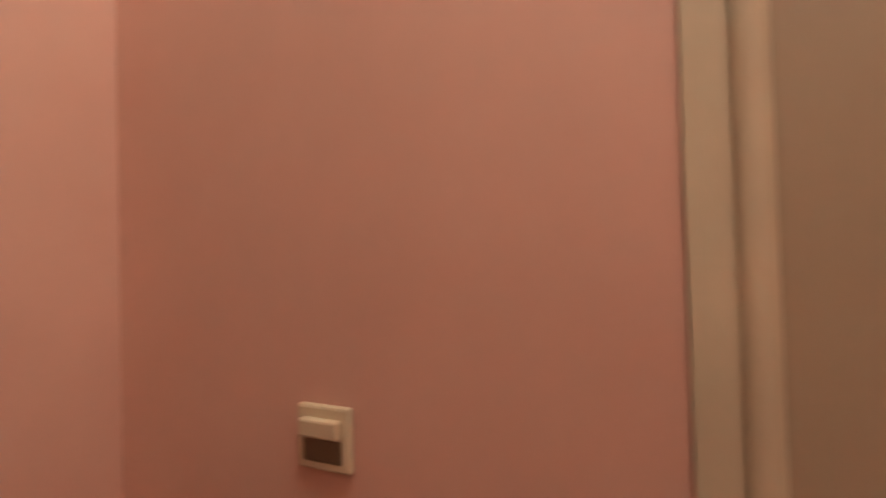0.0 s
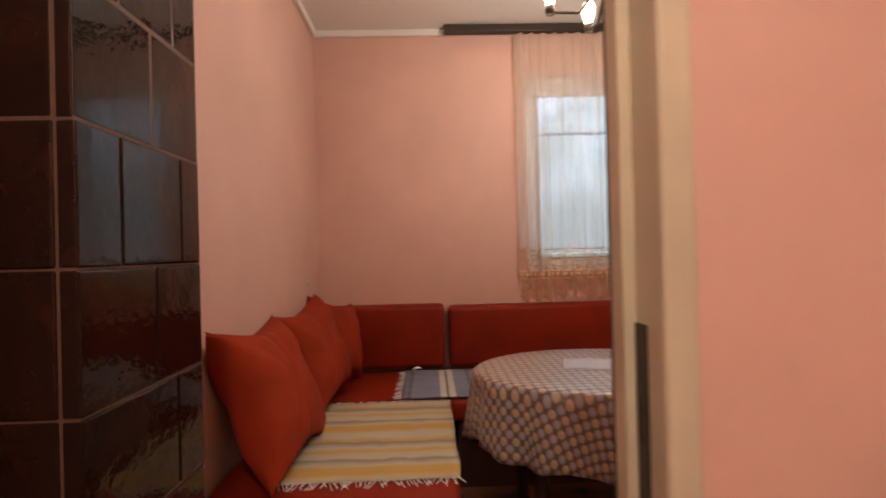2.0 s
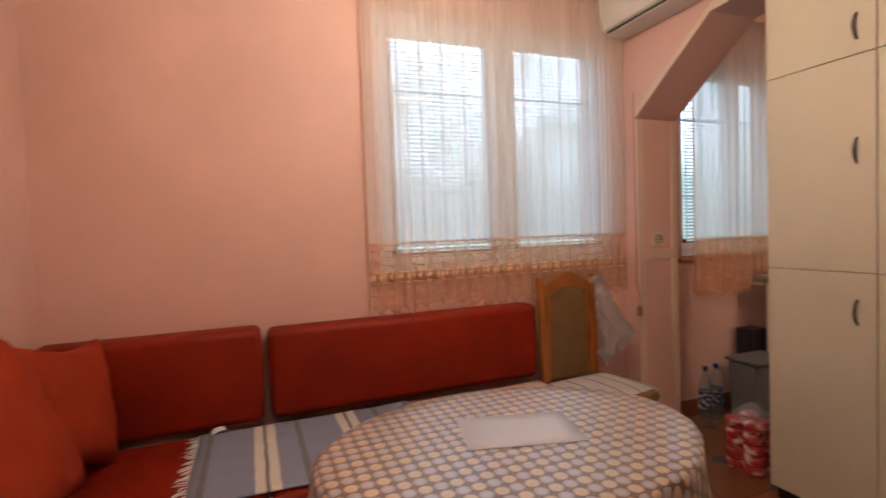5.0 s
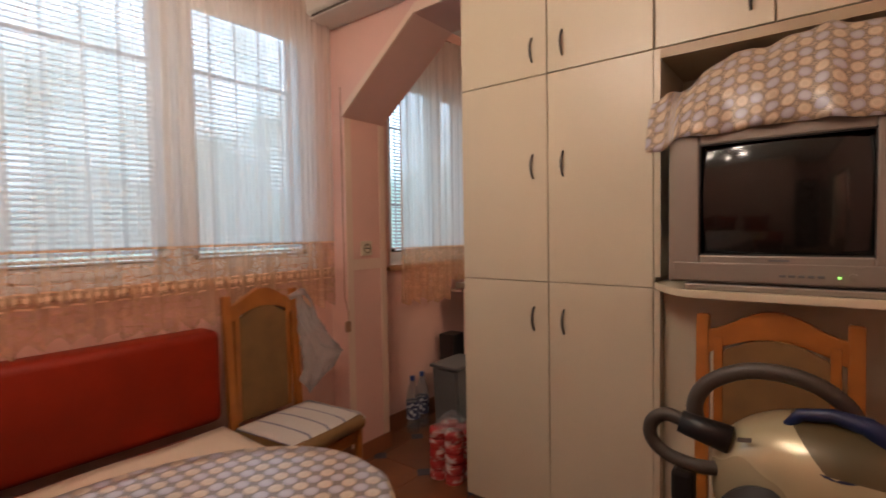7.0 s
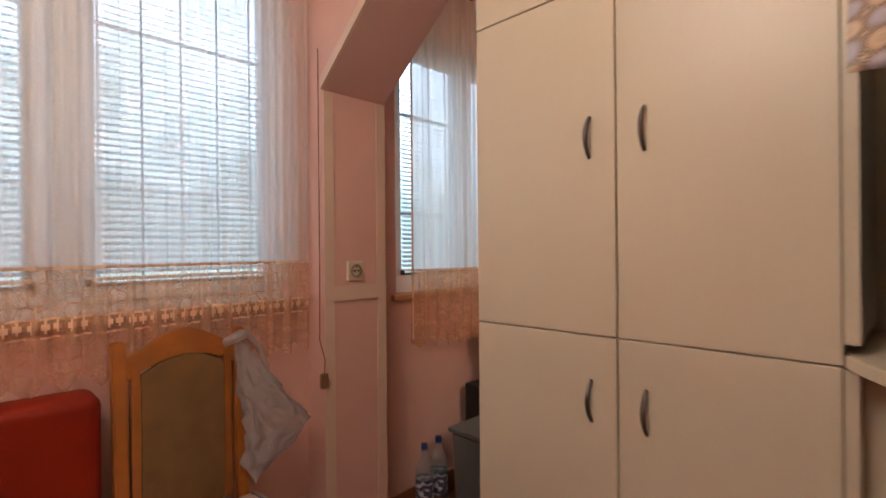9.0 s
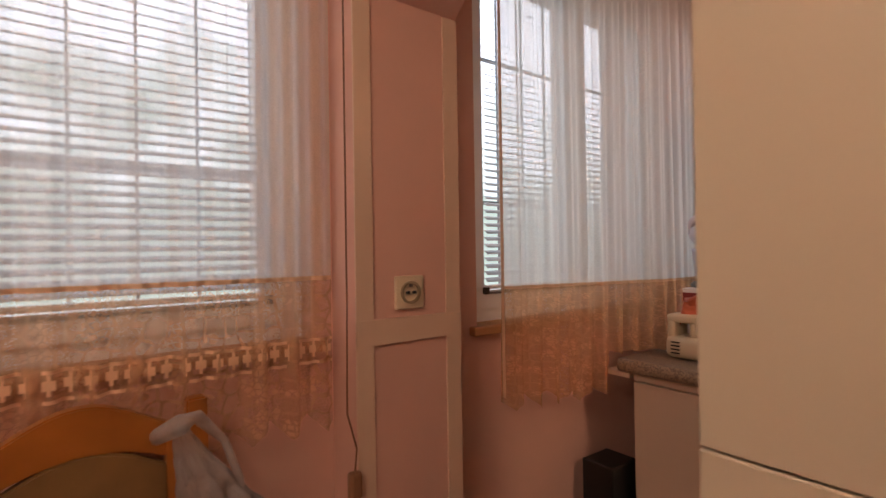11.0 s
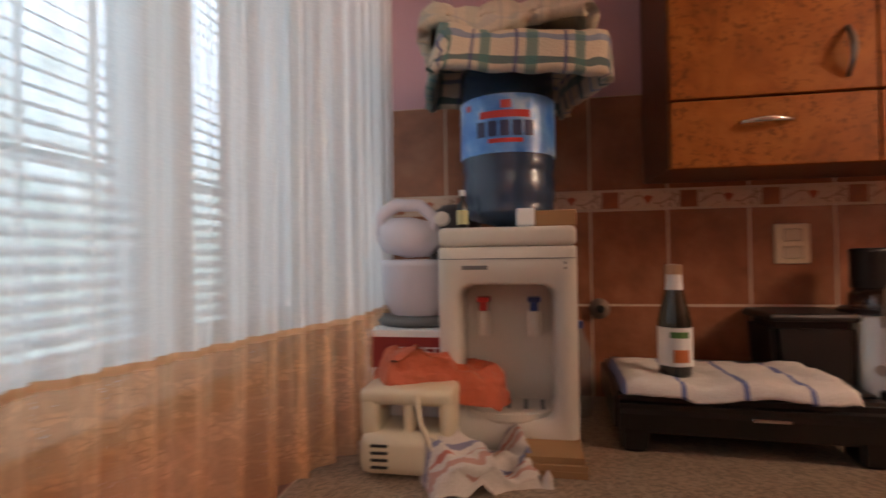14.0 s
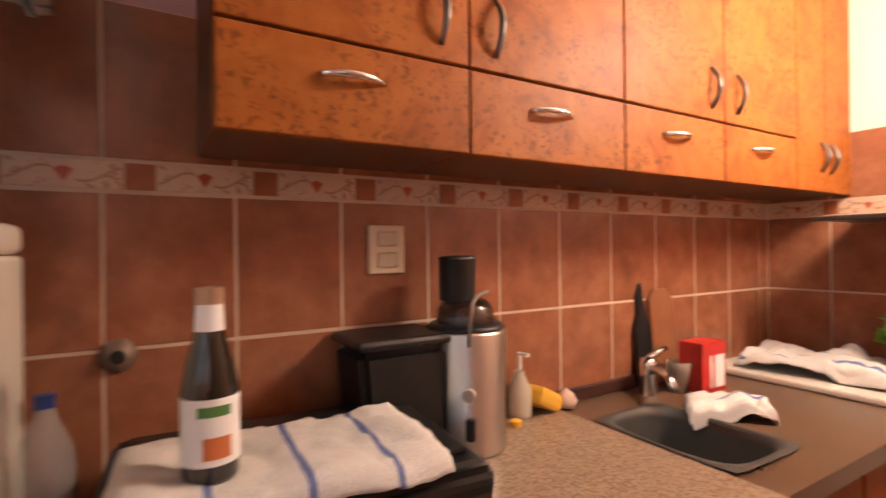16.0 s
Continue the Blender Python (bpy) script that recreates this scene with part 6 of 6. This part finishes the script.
tagged(cardp, "flat folded brown cardboard on the worktop", "cardboard")
water_bottle(1.45, 0.235, 0.222, 0.032, "clear water bottle with a blue cap beside the dispenser", BLUEPLASTIC, CZ, False, CLEAR)

GRILLBLACK = surface("black_enamel", (0.006, 0.006, 0.006), 0.3, vary=0.2, relief=0.1)
gr = thing("table_grill", pose(1.385, -0.055, CZ, 0, 0, -4), "black electric table grill with a towel on top", "grill")
part("body", prism([(-0.168, 0.036), (-0.180, 0.085), (-0.176, 0.104), (-0.160, 0.112), (0.16, 0.112), (0.168, 0.036)], "y", -0.232, 0.236, 0.009), GRILLBLACK, gr)
for sx in (-0.13, 0.12):
    for sy in (-0.198, 0.198):
        part("foot", prism([(sy - 0.024, 0), (sy + 0.024, 0), (sy + 0.029, 0.06), (sy - 0.029, 0.06)], "x", sx - 0.035, sx + 0.03, 0.006), GRILLBLACK, gr)
part("plate", box(-0.13, 0.14, -0.215, 0.215, 0.113, 0.120, 0.003), GRILLBLACK, gr, "flat black cooking plate")
part("trim_strip", box(-0.180, -0.174, -0.06, 0.0, 0.074, 0.080, 0.001), CHROME, gr)
draped("towel", pose(1.335, -0.03, CZ + 0.128, 0, 0, -3), 0.22, 0.37, 0.02, TEATOWEL, "white towel with blue stripes folded on the grill", "towel", 0.014, 0.01, 15)
jb = thing("juice_bottle", pose(1.305, 0.060, CZ + 0.133), "dark glass juice bottle with a printed paper band", "bottle")
part("glass", lathe([(0, 0), (0.029, 0), (0.0315, 0.006), (0.0315, 0.105), (0.027, 0.132), (0.016, 0.172), (0.0135, 0.205), (0.0145, 0.212)], 24), DARKGLASS, jb, smooth=True)
part("paper_band", lathe([(0.0322, 0.022), (0.0322, 0.098)], 24), PAPER, jb, "white paper band")
part("print_mark", arc_band(0.0327, 160, 215, 0.03, 0.055), surface("orange_print", (0.55, 0.16, 0.05), 0.5), jb)
part("print_mark", arc_band(0.0327, 150, 215, 0.078, 0.09), surface("green_print", (0.08, 0.2, 0.05), 0.5), jb)
part("neck_band", lathe([(0.0165, 0.172), (0.0148, 0.204)], 16), PAPER, jb)
part("cap", lathe([(0.0160, 0.203), (0.0160, 0.222), (0, 0.224)], 16), surface("bronze_cap", (0.45, 0.3, 0.2), 0.35, 0.6), jb)

ju = thing("juicer", pose(1.50, -0.428, CZ), "steel and black upright juicer on the worktop", "juicer")
part("base", lathe([(0, 0), (0.078, 0), (0.081, 0.008), (0.0805, 0.020), (0.078, 0.024), (0.082, 0.232), (0.080, 0.238), (0, 0.240)], 32), surface("juicer_steel", (0.58, 0.54, 0.49), 0.36, 1.0, vary=0.08, relief=0.03), ju, smooth=True)
part("collar", lathe([(0.079, 0.2385), (0.080, 0.243), (0.070, 0.250), (0, 0.251)], 28), BLACK, ju, smooth=True)
part("juice_bowl", lathe([(0.060, 0.250), (0.056, 0.280), (0.042, 0.296), (0, 0.300)], 24), clear_plastic("smoky_plastic", (0.03, 0.022, 0.018), 0.80), ju, "smoky plastic lid", smooth=True)
part("feed_tube", lathe([(0.036, 0.295), (0.037, 0.375), (0.039, 0.380), (0.030, 0.384), (0, 0.383)], 22, at=(0, 0.018, 0)), BLACK, ju, smooth=True)
front = pose(0, 0, 0, 0, 0, -42)
for n_, bm_, m_, l_ in (
        ("clamp", tube([(-0.083, -0.020, 0.215), (-0.087, -0.022, 0.25), (-0.082, -0.026, 0.295), (-0.065, -0.035, 0.310), (-0.035, -0.050, 0.314)], 0.0034, 8), SILVER, "bent steel clamp"),
        ("spout", box(-0.092, -0.070, -0.030, -0.012, 0.040, 0.082, 0.004), BLACK, "dark juice spout"),
        ("dial", tube([(-0.072, -0.018, 0.125), (-0.090, -0.018, 0.125)], 0.012, 14), surface("pale_knob_plastic", (0.50, 0.44, 0.38), 0.35), "")):
    part(n_, bm_, m_, ju, l_).matrix_local = front
pb = thing("pulp_container", pose(1.525, -0.28, CZ), "black plastic pulp container beside the juicer", "container")
part("tub", prism([(-0.075, 0), (0.075, 0), (0.095, 0.22), (-0.085, 0.22)], "x", -0.07, 0.07, 0.014), BLACK, pb)
part("lid", box(-0.075, 0.075, -0.09, 0.10, 0.221, 0.24, 0.008), BLACK, pb)
so_ = thing("soap_dispenser", pose(1.57, -0.625, CZ), "pale soap bottle with a pump", "soap bottle")
part("bottle", lathe([(0, 0), (0.026, 0), (0.028, 0.01), (0.027, 0.07), (0.012, 0.10), (0.012, 0.11)], 18), clear_plastic("cloudy_plastic", (0.6, 0.55, 0.45), 0.8), so_, smooth=True)
part("pump", tube([(0, 0, 0.11), (0, 0, 0.15), (-0.03, 0, 0.15)], 0.005, 8), PAPER, so_)
spg = part("sponge", box(-0.035, 0.035, -0.05, 0.05, 0, 0.045, 0.012), YELLOW)
spg.matrix_world = pose(1.57, -0.685, CZ + 0.012, 25, 0, 15)
tagged(spg, "yellow sponge leaning against the tiles", "sponge")
gb = part("garlic_bulb", lathe([(0, 0), (0.02, 0.002), (0.027, 0.018), (0.018, 0.036), (0.005, 0.046), (0, 0.05)], 14), surface("garlic_skin", (0.65, 0.48, 0.40), 0.6, vary=0.1), smooth=True)
gb.location = (1.56, -0.765, CZ)
tagged(gb, "pale garlic bulb near the sink", "garlic")
for x_, y_, m_, l_ in ((1.53, -0.58, YELLOW, "small yellow bottle top on the worktop"), (1.40, -0.36, REDPLASTIC, "small red bottle top on the worktop")):
    c_ = part("bottle_top", lathe([(0.014, 0), (0.014, 0.012), (0, 0.013)], 14), m_)
    c_.location = (x_, y_, CZ)
    tagged(c_, l_, "bottle top")

# boards, box and cloths round the sink
BOARD = surface("cutting_board_wood", (0.26, 0.10, 0.04), 0.5, vary=0.2, big=9)
bd = thing("cutting_board", pose(1.575, -1.185, CZ + 0.004, 0, 6, 0), "brown wooden cutting board leaning on the tiles", "cutting board")
part("blade", prism([(-0.055, 0), (0.055, 0), (0.055, 0.24), (0.03, 0.27), (-0.03, 0.27), (-0.055, 0.24)], "x", -0.009, 0.009, 0.003), BOARD, bd)
bk2 = thing("cutting_board", pose(1.578, -1.10, CZ + 0.004, 0, 6, 0), "black paddle board with a wavy handle", "cutting board")
part("blade", prism([(-0.035, 0), (0.035, 0), (0.035, 0.16), (0.018, 0.20), (0.02, 0.25), (0.008, 0.29), (-0.012, 0.29), (-0.012, 0.24), (-0.02, 0.20), (-0.035, 0.16)], "x", -0.006, 0.006, 0.002), BLACK, bk2)
rx = thing("food_box", pose(1.475, -1.20, CZ), "red and white cardboard food box", "box")
part("carton", box(-0.035, 0.035, -0.055, 0.055, 0, 0.135, 0.002), REDPLASTIC, rx)
part("white_stripe", box(-0.0365, -0.0352, -0.045, 0.000, 0.012, 0.10), PAPER, rx)
part("white_stripe", box(-0.0365, -0.0352, 0.012, 0.022, 0.012, 0.10), PAPER, rx)
cup = part("cup", lathe([(0, 0.003), (0.024, 0), (0.03, 0.06), (0.033, 0.085), (0.03, 0.085), (0.025, 0.01), (0, 0.008)], 20), clear_plastic("grey_glass", (0.30, 0.24, 0.19), 0.7), smooth=True)
cup.location = (1.50, -1.13, CZ - 0.004)
tagged(cup, "small grey glass cup beside the tap", "cup")
draped("dish_cloth", pose(1.33, -1.07, CZ + 0.034, 0, 0, 40), 0.15, 0.12, 0.03, TEATOWEL, "white dish cloth with a blue stripe by the sink", "cloth", 0.04, 0.004, 21)
ck = thing("cooker", pose(0, 0, 0), "white enamel cooker at the end of the worktops", "cooker")
part("body", box(1.02, KX - 0.01, KY + 0.01, -1.458, 0.0, 0.935, 0.004), WHITEPLASTIC, ck)
part("cooktop", box(1.00, KX - 0.008, KY + 0.009, -1.42, 0.937, 0.957, 0.006), WHITEPLASTIC, ck, "white enamel cooktop")
part("oven_door", box(1.0, 1.019, KY + 0.03, -1.475, 0.12, 0.75, 0.004), WHITEPLASTIC, ck)
for i in range(4):
    _o = part("knob", lathe([(0, 0), (0.018, 0), (0.015, 0.02), (0, 0.021)], 14), BLACK, ck)
    _o.matrix_local = pose(1.02, -1.52 - 0.075 * i, 0.86, 0, -90, 0)
draped("towel", pose(1.36, -1.60, 1.005, 0, 0, 4), 0.36, 0.24, 0.03, TEATOWEL, "crumpled white towel with faint stripes on the cooker", "towel", 0.035, 0.006, 27)
pot = thing("potted_plant", pose(1.165, -1.66, 0.958), "small green leafy plant in a black pot on the cooker", "plant")
part("pot", lathe([(0, 0), (0.04, 0), (0.052, 0.08), (0.056, 0.09), (0.05, 0.09), (0, 0.08)], 20), BLACK, pot)
lf = bmesh.new()
rl = random.Random(8)
for i in range(90):
    a_, e_, r_ = rl.uniform(0, 6.283), rl.uniform(-0.2, 1.4), rl.uniform(0.03, 0.085)
    c_ = Vector((r_ * math.cos(a_) * math.cos(e_), r_ * math.sin(a_) * math.cos(e_), 0.115 + r_ * math.sin(e_)))
    t_ = Vector((rl.uniform(-1, 1), rl.uniform(-1, 1), rl.uniform(-0.5, 1))).normalized() * 0.026
    s_2 = t_.orthogonal().normalized() * 0.013
    lf.faces.new([lf.verts.new(p) for p in (c_ - t_, c_ + s_2, c_ + t_ * 1.2, c_ - s_2)])
tagged(part("foliage", lf, surface("leaf_green", (0.13, 0.30, 0.02), 0.5, vary=0.25), pot), kind="stuff")

# sockets on the tiles
s2 = thing("wall_socket", pose(KX - 0.008, -0.300, 1.338, 0, 0, -90), "pale double wall socket on the brown tiles", "socket")
part("plate", box(-0.04, 0.04, -0.010, 0, -0.05, 0.05, 0.003), CREAMPLASTIC, s2)
for zz in (-0.022, 0.022):
    part("socket_cup", box(-0.022, 0.022, -0.012, -0.009, zz - 0.016, zz + 0.016, 0.004), surface("socket_cream", (0.5, 0.42, 0.3), 0.5), s2)
gs = thing("pipe_cap", pose(KX - 0.008, 0.165, 1.174, 0, -90, 0), "round grey pipe cap on the tiled wall", "pipe cap")
part("flange", lathe([(0, 0), (0.027, 0), (0.027, 0.006), (0.022, 0.009), (0.019, 0.020), (0, 0.021)], 20), surface("dull_brown_metal", (0.22, 0.16, 0.12), 0.5, 0.4, vary=0.2), gs, smooth=True)
part("recess", lathe([(0.011, 0.0215), (0, 0.0218)], 14), BLACK, gs)

# ---- wall tiles, laid last ----
back = bpy.data.objects["wall_kitchen_back"]
end = bpy.data.objects["wall_kitchen_end"]
PITCH, YT = 0.195, 0.769
part("grout", box(KX - 0.0086, KX - 0.0005, KY, YT, 0.90, 1.739), BACKTILEGROUT, back)
part("grout", box(0.70, KX - 0.005, KY + 0.0005, KY + 0.0086, 0.90, 1.70), BACKTILEGROUT, end)
rows_ = ((0.93, 1.1815), (1.1835, 1.434), (1.486, 1.739))


def piece(name, dx, dy, dz, material):
    bm = box(-dx / 2, dx / 2, -dy / 2, dy / 2, -dz / 2, dz / 2, 0.0012, 1)
    me = bpy.data.meshes.new(name)
    bm.to_mesh(me)
    bm.free()
    me.materials.append(material)
    return me


def lay(me, name, parent, x, y, z, tilt=0.0):
    ob = new(name, me)
    ob.parent = parent
    ob.matrix_local = pose(x, y, z, 0, tilt, 0)
    return ob


rnd = random.Random(3)
mesh_a = [piece("tile", 0.006, PITCH - 0.0050, z1 - z0 - 0.0040, WTILE) for z0, z1 in rows_]
cols = int((YT - KY) / PITCH)
for k in range(cols):
    y = YT - PITCH * (k + 0.5)
    for me, (z0, z1) in zip(mesh_a, rows_):
        lay(me, "tile", back, KX - 0.0065, y, (z0 + z1) / 2, rnd.uniform(-0.25, 0.25))
rest = (YT - PITCH * cols) - KY
cream, brown = piece("border_tile", 0.006, 0.145, 0.044, LISTCREAM), piece("border_tile", 0.006, 0.044, 0.044, LISTBROWN)
for k in range(cols + 1):
    y = 0.132 + PITCH * 3 - PITCH * k
    if y < YT - 0.02 and y > KY + 0.03:
        lay(brown, "border_tile", back, KX - 0.0065, y, 1.460)
    if KY + 0.08 < y - 0.0975 < YT - 0.07:
        lay(cream, "border_tile", back, KX - 0.0065, y - 0.0975, 1.460)
if rest > 0.03:
    for z0, z1 in rows_:
        lay(piece("tile", 0.006, rest - 0.004, z1 - z0 - 0.0035, WTILE), "tile", back, KX - 0.0065, KY + rest / 2 + 0.002, (z0 + z1) / 2)
mesh_e = [piece("tile", PITCH - 0.0050, 0.006, z1 - z0 - 0.0040, WTILE) for z0, z1 in ((0.93, 1.1815), (1.1835, 1.434), (1.486, 1.70))]
cr2, br2 = piece("border_tile", 0.145, 0.006, 0.044, LISTCREAM), piece("border_tile", 0.044, 0.006, 0.044, LISTBROWN)
for k in range(4):
    x = KX - 0.01 - PITCH * (k + 0.5)
    for me, z in zip(mesh_e, (1.056, 1.309, 1.593)):
        lay(me, "tile", end, x, KY + 0.0065, z)
    lay(cr2, "border_tile", end, x, KY + 0.0065, 1.460)
    if k:
        lay(br2, "border_tile", end, x + PITCH / 2, KY + 0.0065, 1.460)

# floor tiles with small dark inserts near the arch
fl_parent = bpy.data.objects["floor"]
FT = surface("brown_floor_tile", (0.24, 0.085, 0.035), 0.3, vary=0.22, big=8, per_object=0.5, coat=0.2)
INS = surface("dark_blue_insert", (0.03, 0.04, 0.07), 0.3, vary=0.2)
ft = piece("floor_tile", 0.327, 0.327, 0.012, FT)
ins = piece("floor_insert", 0.07, 0.07, 0.004, INS)
for i in range(-9, 3):
    for j in range(-6, 3):
        lay(ft, "floor_tile", fl_parent, 0.30 + 0.33 * i, 0.23 + 0.33 * j, -0.001)
        ob = lay(ins, "floor_insert", fl_parent, 0.135 + 0.33 * i, 0.065 + 0.33 * j, 0.0045)
        ob.matrix_local = pose(0.135 + 0.33 * i, 0.065 + 0.33 * j, 0.0045, 0, 0, 45)
